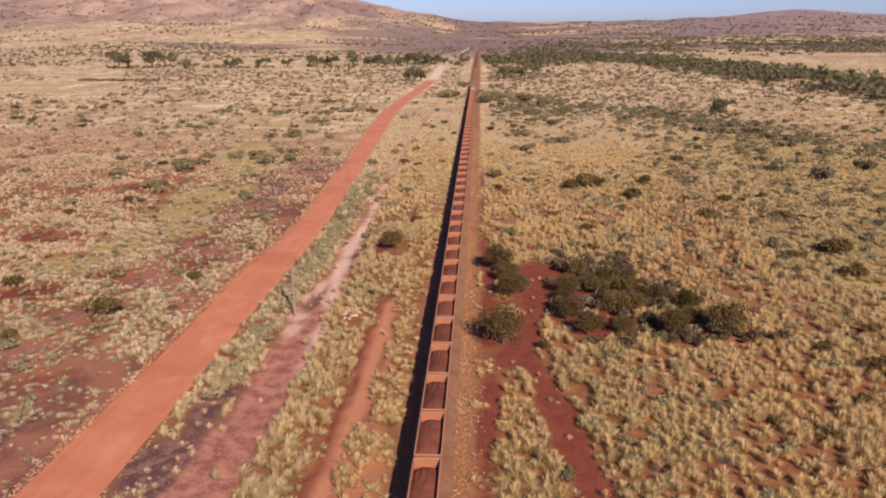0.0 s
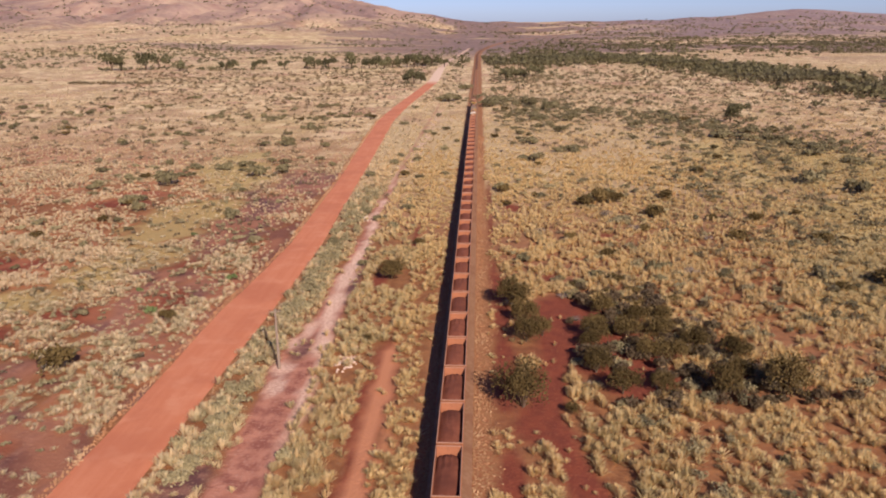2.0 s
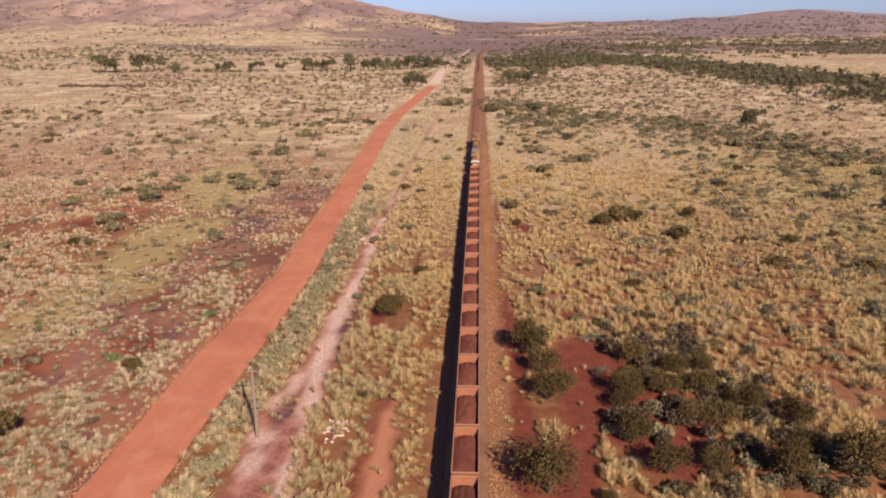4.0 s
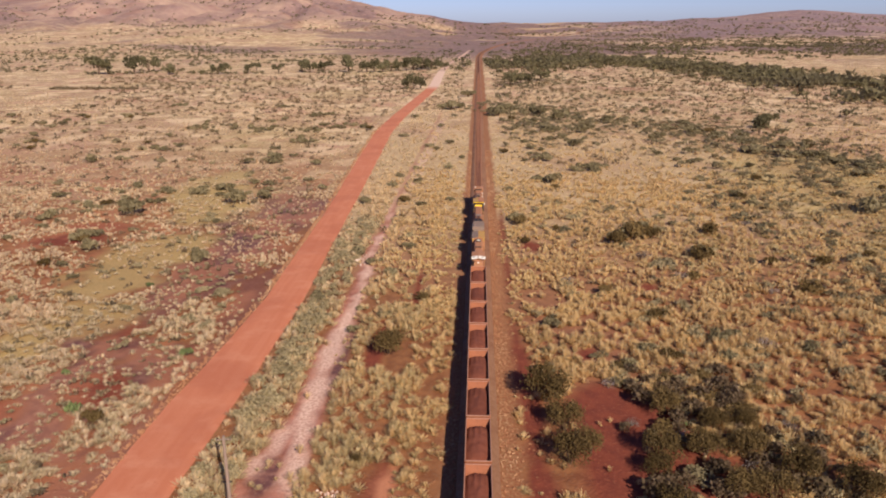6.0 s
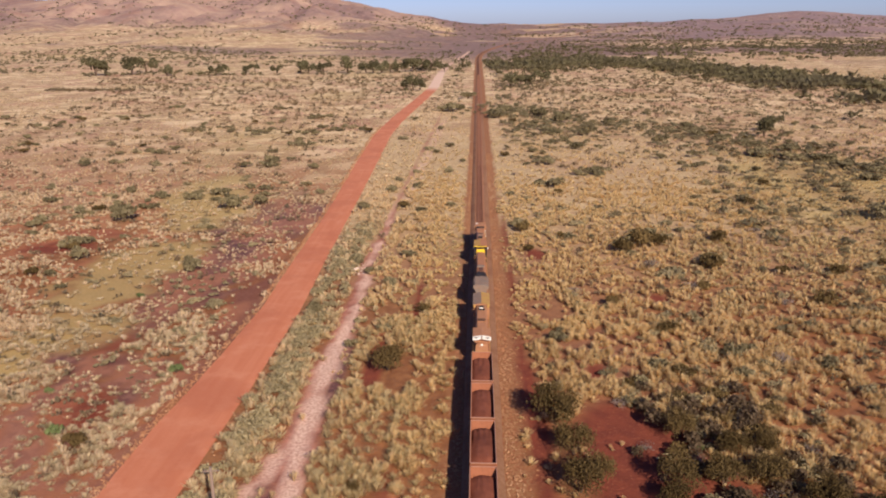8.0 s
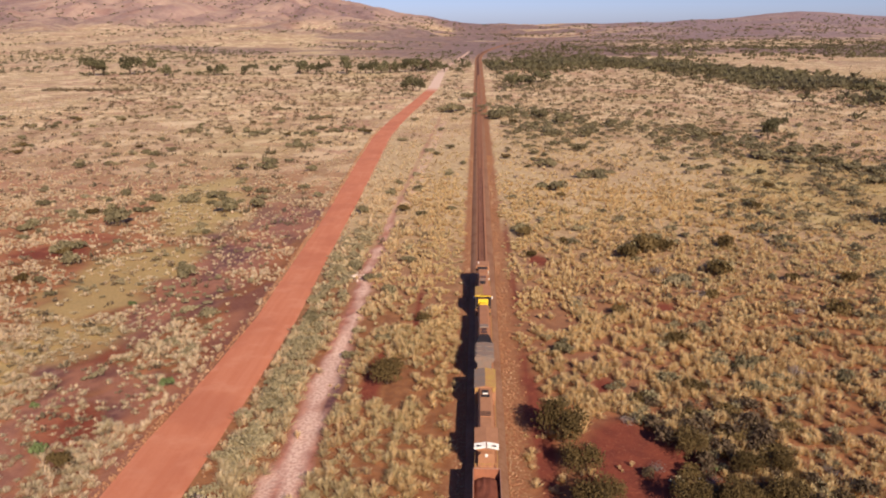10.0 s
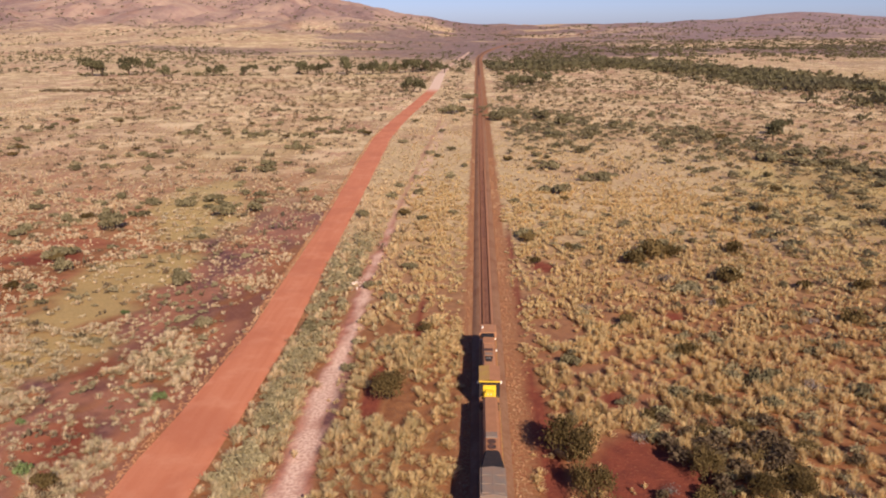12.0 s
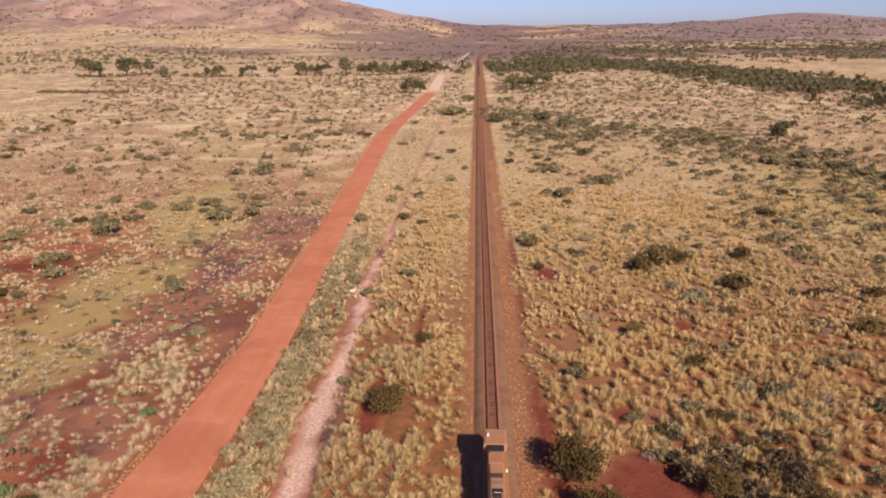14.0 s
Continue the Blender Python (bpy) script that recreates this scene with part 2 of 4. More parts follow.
    for socket, v in zip(x.inputs, (a, b)):
        if isinstance(v, float):
            socket.default_value = v
        else:
            l.new(v, socket)
    return x.outputs[0]


def relief(n, l, bsdf, value, strength, distance):
    x = n.new("ShaderNodeBump")
    x.inputs["Strength"].default_value, x.inputs["Distance"].default_value = strength, distance
    l.new(value, x.inputs["Height"])
    l.new(x.outputs[0], bsdf.inputs["Normal"])


def attr(n, name):
    x = n.new("ShaderNodeAttribute")
    x.attribute_name = name
    return x.outputs["Fac"]


def ground_material():
    m, n, l, b = material("outback_ground")
    pos = n.new("ShaderNodeNewGeometry").outputs["Position"]
    fine, mid, wide, huge = (add_noise(n, l, pos, s, d) for s, d in ((2.2, 5), (0.45, 5), (0.06, 5), (0.008, 5)))
    straw = blend(n, l, remap(n, l, mid, 0.35, 0.65), STRAW_A, STRAW_B)
    straw = blend(n, l, attr(n, "litter"), blend(n, l, remap(n, l, mid, 0.35, 0.65), (0.28, 0.118, 0.05), (0.19, 0.071, 0.031)), straw)
    straw = blend(n, l, times(n, l, remap(n, l, fine, 0.48, 0.66), 0.6), straw, (0.20, 0.10, 0.06))
    pans, flats, stony = add_noise(n, l, pos, 0.05, 8, 0.62), add_noise(n, l, pos, 0.021, 7, 0.6), add_noise(n, l, pos, 0.13, 7, 0.65)
    straw = blend(n, l, times(n, l, remap(n, l, stony, 0.53, 0.60), times(n, l, attr(n, "pans"), 0.85)), straw, (0.27, 0.145, 0.098))
    straw = blend(n, l, times(n, l, remap(n, l, flats, 0.53, 0.60), times(n, l, attr(n, "pans"), 0.6)), straw, (0.46, 0.25, 0.17))
    straw = blend(n, l, times(n, l, remap(n, l, pans, 0.50, 0.57), times(n, l, attr(n, "pans"), 0.85)), straw, SOIL_PALE)
    straw = blend(n, l, times(n, l, remap(n, l, huge, 0.50, 0.64), 0.35), straw, (0.30, 0.15, 0.10))
    olive = blend(n, l, remap(n, l, fine, 0.35, 0.65), (0.49, 0.36, 0.155), (0.37, 0.27, 0.11))
    straw = blend(n, l, times(n, l, attr(n, "olive"), 0.7), straw, olive)
    red = blend(n, l, remap(n, l, mid, 0.35, 0.65), (0.20, 0.049, 0.028), (0.155, 0.038, 0.024))
    red = blend(n, l, times(n, l, remap(n, l, fine, 0.55, 0.72), 0.5), red, (0.330, 0.118, 0.064))
    dark = blend(n, l, remap(n, l, mid, 0.42, 0.62), (0.092, 0.040, 0.048), (0.225, 0.105, 0.084))
    dark = blend(n, l, times(n, l, remap(n, l, fine, 0.56, 0.70), 0.6), dark, (0.42, 0.26, 0.165))
    pink = blend(n, l, remap(n, l, mid, 0.35, 0.66), (0.24, 0.082, 0.06), (0.42, 0.175, 0.12))
    pink = blend(n, l, times(n, l, remap(n, l, fine, 0.5, 0.7), 0.5), pink, (0.46, 0.24, 0.18))
    form = blend(n, l, remap(n, l, fine, 0.40, 0.62), (0.265, 0.098, 0.048), (0.30, 0.152, 0.074))
    sep = n.new("ShaderNodeSeparateXYZ")
    l.new(pos, sep.inputs[0])
    rock = blend(n, l, remap(n, l, add_noise(n, l, pos, 0.02, 6), 0.4, 0.62), (0.365, 0.235, 0.185), (0.295, 0.18, 0.155))
    straw = blend(n, l, times(n, l, remap(n, l, sep.outputs["Z"], 18.0, 90.0), 0.85), straw, rock)
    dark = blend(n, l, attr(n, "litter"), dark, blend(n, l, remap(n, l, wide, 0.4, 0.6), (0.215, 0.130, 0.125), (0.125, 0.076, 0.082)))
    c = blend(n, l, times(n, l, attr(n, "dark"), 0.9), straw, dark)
    # haze blended into the colour of the far eastern slopes
    c = blend(n, l, times(n, l, attr(n, "violet_haze"), 0.7), c, blend(n, l, remap(n, l, pans, 0.42, 0.58), (0.20, 0.135, 0.145), (0.31, 0.215, 0.20)))
    c = blend(n, l, attr(n, "bare"), c, red)
    c = blend(n, l, attr(n, "pale"), c, pink)
    c = blend(n, l, times(n, l, attr(n, "sand"), 0.85), c, (0.50, 0.205, 0.11))
    c = blend(n, l, attr(n, "chalk"), c, blend(n, l, remap(n, l, fine, 0.40, 0.68), (0.66, 0.435, 0.335), (0.43, 0.23, 0.175)))
    c = blend(n, l, attr(n, "rail"), c, form)
    l.new(c, b.inputs["Base Color"])
    b.inputs["Roughness"].default_value = 0.95
    b.inputs["Specular IOR Level"].default_value = 0.15
    relief(n, l, b, fine, 0.6, 0.25)
    return m


STRAW_A, STRAW_B, SOIL_PALE = (0.56, 0.41, 0.23), (0.42, 0.28, 0.155), (0.68, 0.50, 0.31)


def soil_material(name, a, b_, c_, scale=0.5, bump=0.5):
    m, n, l, b = material(name)
    pos = n.new("ShaderNodeNewGeometry").outputs["Position"]
    mid, fine, wide = add_noise(n, l, pos, scale, 5), add_noise(n, l, pos, scale * 6, 5), add_noise(n, l, pos, scale * 0.12, 4)
    c = blend(n, l, remap(n, l, mid, 0.3, 0.7), a, b_)
    c = blend(n, l, times(n, l, remap(n, l, wide, 0.45, 0.68), 0.7), c, c_)
    c = blend(n, l, times(n, l, remap(n, l, fine, 0.55, 0.75), 0.4), c, c_)
    l.new(c, b.inputs["Base Color"])
    b.inputs["Roughness"].default_value = 0.93
    b.inputs["Specular IOR Level"].default_value = 0.15
    relief(n, l, b, fine, bump, 0.06)
    return m


def road_material():
    m, n, l, b = material("red_dirt_road")
    tex = n.new("ShaderNodeTexCoord").outputs["Object"]
    sep = n.new("ShaderNodeSeparateXYZ")
    l.new(tex, sep.inputs[0])
    stretch = n.new("ShaderNodeMapping")
    stretch.inputs["Scale"].default_value = (1.0, 0.06, 1.0)
    l.new(tex, stretch.inputs["Vector"])
    lanes = add_noise(n, l, stretch.outputs[0], 0.9, 3)
    mid, fine = add_noise(n, l, tex, 0.25, 5), add_noise(n, l, tex, 3.0, 5)
    c = blend(n, l, remap(n, l, lanes, 0.35, 0.65), (0.485, 0.160, 0.083), (0.515, 0.182, 0.098))
    c = blend(n, l, times(n, l, remap(n, l, mid, 0.48, 0.68), 0.65), c, (0.56, 0.225, 0.13))
    c = blend(n, l, times(n, l, remap(n, l, add_noise(n, l, tex, 0.07, 4), 0.46, 0.62), 0.5), c, (0.40, 0.125, 0.068))
    c = blend(n, l, times(n, l, remap(n, l, fine, 0.55, 0.75), 0.25), c, (0.33, 0.09, 0.05))
    # road colour pales from y 690, then turns part brown from y 930
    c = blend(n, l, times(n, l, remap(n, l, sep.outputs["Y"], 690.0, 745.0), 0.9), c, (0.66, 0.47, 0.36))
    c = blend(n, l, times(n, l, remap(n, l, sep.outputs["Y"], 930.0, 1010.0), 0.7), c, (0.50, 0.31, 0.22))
    l.new(c, b.inputs["Base Color"])
    b.inputs["Roughness"].default_value = 0.9
    b.inputs["Specular IOR Level"].default_value = 0.2
    relief(n, l, b, fine, 0.35, 0.05)
    return m


def through_light(n, l, b, colour, share):
    """Thin leaves let part of the light through."""
    t = n.new("ShaderNodeBsdfTranslucent")
    l.new(colour, t.inputs["Color"])
    mix = n.new("ShaderNodeMixShader")
    mix.inputs[0].default_value = share
    l.new(b.outputs[0], mix.inputs[1])
    l.new(t.outputs[0], mix.inputs[2])
    l.new(mix.outputs[0], n["Material Output"].inputs["Surface"])


def leaf_material(name, a, b_, c_, patch=0.02, plain=None):
    m, n, l, b = material(name)
    g = n.new("ShaderNodeNewGeometry")
    wide = add_noise(n, l, g.outputs["Position"], patch, 4)
    c = blend(n, l, g.outputs["Random Per Island"], a, b_)
    c = blend(n, l, remap(n, l, wide, 0.46, 0.62), c, c_)
    # tuft colour turns to the paler pair further off and further west
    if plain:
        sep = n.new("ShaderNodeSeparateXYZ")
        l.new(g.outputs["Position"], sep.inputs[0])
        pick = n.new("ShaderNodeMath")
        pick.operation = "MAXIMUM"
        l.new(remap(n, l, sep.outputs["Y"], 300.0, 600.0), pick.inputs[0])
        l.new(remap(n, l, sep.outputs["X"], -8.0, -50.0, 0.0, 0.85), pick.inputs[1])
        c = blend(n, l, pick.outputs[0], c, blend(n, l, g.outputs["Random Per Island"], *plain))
    l.new(c, b.inputs["Base Color"])
    b.inputs["Roughness"].default_value = 0.85
    b.inputs["Specular IOR Level"].default_value = 0.1
    through_light(n, l, b, c, 0.5)
    return m


def bush_material(name, a, b_):
    m, n, l, b = material(name)
    g = n.new("ShaderNodeNewGeometry")
    info = n.new("ShaderNodeObjectInfo")
    c = blend(n, l, g.outputs["Random Per Island"], a, b_)
    hue = n.new("ShaderNodeHueSaturation")
    l.new(remap(n, l, info.outputs["Random"], 0.0, 1.0, 0.75, 1.25), hue.inputs["Value"])
    l.new(c, hue.inputs["Color"])
    l.new(hue.outputs[0], b.inputs["Base Color"])
    through_light(n, l, b, hue.outputs[0], 0.25)
    b.inputs["Roughness"].default_value = 0.75
    b.inputs["Specular IOR Level"].default_value = 0.06
    return m


def paint_material(name, colour, dust, amount=0.5, rough=0.6, metal=0.0, scale=1.2):
    m, n, l, b = material(name)
    tex = n.new("ShaderNodeTexCoord").outputs["Object"]
    mid, fine = add_noise(n, l, tex, scale, 5), add_noise(n, l, tex, scale * 9, 4)
    stretch = n.new("ShaderNodeMapping")
    stretch.inputs["Scale"].default_value = (3.0, 3.0, 0.35)
    l.new(tex, stretch.inputs["Vector"])
    run = add_noise(n, l, stretch.outputs[0], scale * 2, 4)
    c = blend(n, l, times(n, l, remap(n, l, mid, 0.32, 0.62), amount), colour, dust)
    c = blend(n, l, times(n, l, remap(n, l, run, 0.5, 0.72), amount * 0.7), c, tuple(v * 0.6 for v in dust))
    c = blend(n, l, times(n, l, remap(n, l, fine, 0.58, 0.75), 0.25), c, tuple(v * 0.5 for v in colour))
    l.new(c, b.inputs["Base Color"])
    b.inputs["Metallic"].default_value = metal
    l.new(remap(n, l, fine, 0.3, 0.7, rough - 0.1, min(1.0, rough + 0.15)), b.inputs["Roughness"])
    b.inputs["Specular IOR Level"].default_value = 0.15 if rough > 0.58 else 0.45
    relief(n, l, b, fine, 0.15, 0.02)
    return m


DUST = (0.36, 0.13, 0.07)
GROUND = ground_material()
ROADM = road_material()
BALLAST = soil_material("rust_stained_ballast", (0.225, 0.105, 0.057), (0.265, 0.137, 0.081), (0.185, 0.075, 0.041), 1.6, 0.9)
CRIBM = soil_material("dark_red_crib_ballast", (0.145, 0.056, 0.035), (0.175, 0.068, 0.043), (0.115, 0.043, 0.027), 2.2, 0.9)
CHALKM = soil_material("pale_broken_rock", (0.62, 0.46, 0.38), (0.52, 0.34, 0.27), (0.70, 0.60, 0.52), 1.5)
STONE = soil_material("pale_orange_stones", (0.33, 0.165, 0.085), (0.28, 0.115, 0.058), (0.40, 0.255, 0.15), 1.2)
RAILM = paint_material("rusted_rail_steel", (0.075, 0.028, 0.016), (0.10, 0.037, 0.021), 0.5, 0.75, 0.0, 3)
SLEEPERM = paint_material("dusty_concrete_sleeper", (0.27, 0.125, 0.078), (0.24, 0.10, 0.058), 0.6, 0.9, 0, 2)
CARM = paint_material("rust_red_wagon_steel", (0.245, 0.084, 0.042), (0.31, 0.112, 0.056), 0.6, 0.75, 0.0, 0.7)
# rim steel, paler than the tub below it
RIMM = paint_material("pale_rim_steel", (0.33, 0.165, 0.115), (0.40, 0.20, 0.13), 0.5, 0.65, 0.0, 1.5)
OREM = soil_material("dark_red_iron_ore", (0.165, 0.048, 0.028), (0.21, 0.066, 0.039), (0.10, 0.03, 0.02), 0.9, 0.9)
STEELM = paint_material("dark_greasy_steel", (0.045, 0.038, 0.036), DUST, 0.35, 0.6, 0.3, 2)
HOODM = paint_material("dust_stained_orange_hood", (0.34, 0.155, 0.08), (0.41, 0.19, 0.10), 0.6, 0.65, 0, 0.9)
ROOFM = paint_material("brown_dusted_roof", (0.32, 0.14, 0.072), (0.39, 0.17, 0.088), 0.6, 0.7, 0, 0.9)
YELLOWM = paint_material("yellow_cab_paint", (0.78, 0.50, 0.02), (0.62, 0.36, 0.06), 0.4, 0.5, 0, 1.2)
YROOFM = paint_material("dusty_yellow_roof", (0.42, 0.25, 0.07), (0.38, 0.18, 0.08), 0.6, 0.65, 0, 1.0)
GREYM = paint_material("grey_radiator_steel", (0.20, 0.15, 0.12), (0.28, 0.16, 0.105), 0.5, 0.65, 0.0, 0.9)
BLACKM = paint_material("soot_black_steel", (0.025, 0.021, 0.022), (0.07, 0.04, 0.034), 0.3, 0.8, 0.0, 1.2)
WHITEM = paint_material("white_painted_steel", (0.80, 0.76, 0.68), (0.60, 0.38, 0.26), 0.25, 0.5, 0, 1.5)
GLASSM = paint_material("dark_cab_glass", (0.02, 0.022, 0.025), DUST, 0.1, 0.12, 0.0, 1)
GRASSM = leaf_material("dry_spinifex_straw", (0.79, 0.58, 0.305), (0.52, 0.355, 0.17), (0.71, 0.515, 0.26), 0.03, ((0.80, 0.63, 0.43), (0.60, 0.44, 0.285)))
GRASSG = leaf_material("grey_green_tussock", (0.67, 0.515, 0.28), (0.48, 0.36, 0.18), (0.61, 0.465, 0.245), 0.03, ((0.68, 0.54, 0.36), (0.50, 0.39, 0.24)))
MULGA = bush_material("olive_mulga_leaf", (0.10, 0.064, 0.025), (0.155, 0.102, 0.042))
GREEN = bush_material("green_acacia_leaf", (0.15, 0.118, 0.062), (0.255, 0.205, 0.115))
GUMM = bush_material("dull_gum_leaf", (0.095, 0.08, 0.042), (0.16, 0.138, 0.074))
GREYB = bush_material("grey_saltbush_leaf", (0.23, 0.18, 0.10), (0.34, 0.27, 0.155))
FRESH = bush_material("fresh_green_leaf", (0.115, 0.138, 0.05), (0.175, 0.20, 0.082))
TWIG = bush_material("grey_dead_twig", (0.22, 0.17, 0.15), (0.30, 0.24, 0.21))
POLEM = paint_material("weathered_grey_pole", (0.22, 0.165, 0.13), (0.30, 0.18, 0.13), 0.4, 0.85, 0, 3)
BARK = paint_material("dark_brown_bark", (0.10, 0.065, 0.045), (0.16, 0.09, 0.06), 0.5, 0.9, 0, 4)
SCRUBM = leaf_material("dull_scrub_leaf", (0.20, 0.138, 0.08), (0.32, 0.225, 0.13), (0.19, 0.145, 0.088), 0.02)
WOODG = leaf_material("far_woodland_leaf", (0.14, 0.115, 0.058), (0.235, 0.195, 0.105), (0.19, 0.155, 0.09), 0.01)
SCRUBG = leaf_material("soft_creek_scrub_leaf", (0.19, 0.155, 0.085), (0.31, 0.255, 0.15), (0.24, 0.19, 0.11), 0.02)
DRYB = leaf_material("dry_brown_brush", (0.13, 0.085, 0.05), (0.21, 0.145, 0.09), (0.17, 0.125, 0.07), 0.05)


# ---- ground ----
def axis(marks):
    """Coordinates through (from, step) marks, steps growing smoothly between them."""
    out, (v, step) = [marks[0][0]], marks[0]
    for (a, s0), (b, s1) in zip(marks, marks[1:]):
        v = a
        while v < b:
            k = (v - a) / (b - a)
            v += s0 * (s1 / s0) ** k
            out.append(min(v, b))
    return np.array(out)


def build_ground():
    gx = axis([(-5200, 220), (-2600, 64), (-1500, 30), (-300, 9), (-115, 2.4), (-50, 1.0), (28, 1.0), (115, 2.6), (300, 9), (900, 48), (2600, 75), (5200, 220)])
    gy = axis([(-700, 60), (50, 1.35), (290, 1.8), (450, 6), (1200, 26), (4200, 42), (4950, 90)])
    X, Y = np.meshgrid(gx, gy)
    Z = height(X, Y)
    verts = np.stack([X, Y, Z], -1).reshape(-1, 3)
    nx, ny = len(gx), len(gy)
    i = (np.arange(ny - 1)[:, None] * nx + np.arange(nx - 1)[None]).ravel()
    faces = np.stack([i, i + 1, i + nx + 1, i + nx], 1)
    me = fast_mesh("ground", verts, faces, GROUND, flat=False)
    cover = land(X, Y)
    for key in ("bare", "dark", "pale", "chalk", "sand", "olive", "rail", "litter", "pans", "violet_haze"):
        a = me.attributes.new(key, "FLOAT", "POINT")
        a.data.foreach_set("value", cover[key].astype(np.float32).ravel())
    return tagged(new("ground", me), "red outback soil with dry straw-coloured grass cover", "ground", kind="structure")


def build_road():
    ys = axis([(-300, 12), (40, 1.5), (300, 2), (700, 8), (1600, 20)])
    c, w = np.interp(ys, RY, RX), np.interp(ys, RY, RW)
    for _ in range(12):
        c[1:-1] = (c[:-2] + 2 * c[1:-1] + c[2:]) / 4
    ks = np.linspace(-1, 1, 13)
    ragged = (fbm(ys, ys * 0, 11, 61) - 0.5) * 0.45
    ragged2 = (fbm(ys, ys * 0, 11, 67) - 0.5) * 0.45
    X = c[:, None] + ks * (w[:, None] / 2) + np.where(ks > 0, ragged[:, None], ragged2[:, None]) * np.abs(ks)
    Y = np.repeat(ys[:, None], 13, 1)
    Z = height(X, Y) * (np.abs(ks) > 0.93) * 0.3 + height(X, Y) * (np.abs(ks) <= 0.93) + 0.15 - 0.09 * np.abs(ks) ** 6 + 0.04 * (fbm(X * 3, Y * 0.4, 3, 71) - 0.5)
    n, k = len(ys), 13
    i = (np.arange(n - 1)[:, None] * k + np.arange(k - 1)[None]).ravel()
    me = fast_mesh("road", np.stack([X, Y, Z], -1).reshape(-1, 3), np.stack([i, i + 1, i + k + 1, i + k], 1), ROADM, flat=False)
    return tagged(new("road", me), "graded red dirt road with ragged pale edges", "road", kind="structure")


build_ground()
build_road()

# ---- railway ----
RAIL_TOP = 0.9
GAUGE = 0.755
BED = [(-2.8, -0.1), (-2.15, 0.40), (-1.5, 0.56), (0, 0.58), (1.5, 0.56), (2.2, 0.40), (3.0, -0.1)]


def swept(outline, ys, wob=0.0, closed=False):
    pts = np.array(outline, float)
    k, n = len(pts), len(ys)
    X = track_x(ys)[:, None] + pts[None, :, 0]
    Z = np.repeat(pts[None, :, 1], n, 0)
    Y = np.repeat(ys[:, None], k, 1)
    if wob:
        X = X + (fbm(X * 7, Y, 1.2, 81) - 0.5) * wob * 2
        Z = Z + (fbm(X * 5, Y, 0.9, 83) - 0.5) * wob * np.array([0] + [1] * (k - 2) + [0])
    i = (np.arange(n - 1)[:, None] * k + np.arange(k if closed else k - 1)[None]).ravel()
    j = np.where((i % k) == k - 1, i - k + 1, i + 1)
    return np.stack([X, Y, Z], -1).reshape(-1, 3), np.stack([i, j, j + k, i + k], 1)


def build_track():
    track = tagged(new("railway_track"), "single railway track on rust-stained ballast", "railway track", kind="structure")
    ys = axis([(-400, 8), (50, 0.5), (330, 0.6), (700, 6), (1700, 20)])
    bed = new("ballast_bed", fast_mesh("ballast_bed", *swept(BED, ys, 0.10), BALLAST, flat=False))
    bed.parent = track
    crib = new("crib_ballast", fast_mesh("crib_ballast", *swept([(-0.72, 0.60), (-0.5, 0.645), (0, 0.65), (0.5, 0.645), (0.72, 0.60)], ys, 0.02), CRIBM, flat=False))
    crib.parent = track
    tagged(crib, "dark ore-stained stones between the rails")
    yr = axis([(-400, 20), (1100, 20), (1700, 15)])
    for side in (-1, 1):
        c = side * GAUGE
        prof = [(c - 0.075, 0.70), (c - 0.075, 0.73), (c - 0.02, 0.75), (c - 0.02, 0.84), (c - 0.06, 0.86), (c - 0.06, 0.90),
                (c + 0.06, 0.90), (c + 0.06, 0.86), (c + 0.02, 0.84), (c + 0.02, 0.75), (c + 0.075, 0.73), (c + 0.075, 0.70)]
        rail = new("rail", fast_mesh("rail", *swept(prof, yr, 0, True), RAILM))
        rail.parent = track
        tagged(rail, "dark rusted steel rail")
    return track


TRACK = build_track()


def build_sleepers():
    me = finish(prism(bmesh.new(), [(-1.3, 0.50), (1.3, 0.50), (1.3, 0.68), (0.95, 0.70), (0.5, 0.70), (0.35, 0.655), (-0.35, 0.655), (-0.5, 0.70), (-0.95, 0.70), (-1.3, 0.68)], -0.12, 0.12), "sleeper", SLEEPERM)
    for i in range(300):
        s = new("sleeper", me)
        s.parent = TRACK
        s.location = (random.uniform(-0.02, 0.02), 150 + i * 0.68, random.uniform(-0.012, 0.012))
        s.rotation_euler = (0, 0, random.uniform(-0.008, 0.008))
    verts, faces = [], []
    base = np.array([(x, y, z) for z in (0.55, 0.69) for y in (-0.12, 0.12) for x in (-1.3, 1.3)])
    quad = np.array([(0, 1, 5, 4), (2, 6, 7, 3), (4, 5, 7, 6), (0, 4, 6, 2), (1, 3, 7, 5)])
    k = 0
    for y in list(np.arange(40, 149.7, 0.68)) + list(np.arange(150 + 300 * 0.68, 900, 0.68)):
        verts.append(base + (0, y, 0))
        faces.append(quad + 8 * k)
        k += 1
    rest = new("sleepers", fast_mesh("sleepers", np.concatenate(verts), np.concatenate(faces), SLEEPERM))
    rest.parent = TRACK
    tagged(rest, "long row of dusty concrete sleepers", kind="stuff")


# ---- train ----
def bogie(parent, y, axles, spread, wheel_r):
    """A bogie: side frames, with its wheels and axles below it."""
    bm = bmesh.new()
    half = spread * (axles - 1) / 2
    for sx in (-1, 1):
        box(bm, sx * 0.98 - 0.09, sx * 0.98 + 0.09, y - half - 0.45, y + half + 0.45, 0.42, 0.78, 0.05)
    box(bm, -0.98, 0.98, y - 0.25, y + 0.25, 0.5, 0.85, 0.04)
    frame_ob = part("bogie", bm, STEELM, parent, "dark greasy cast steel bogie")
    for i in range(axles):
        wy = y - half + i * spread
        bm = bmesh.new()
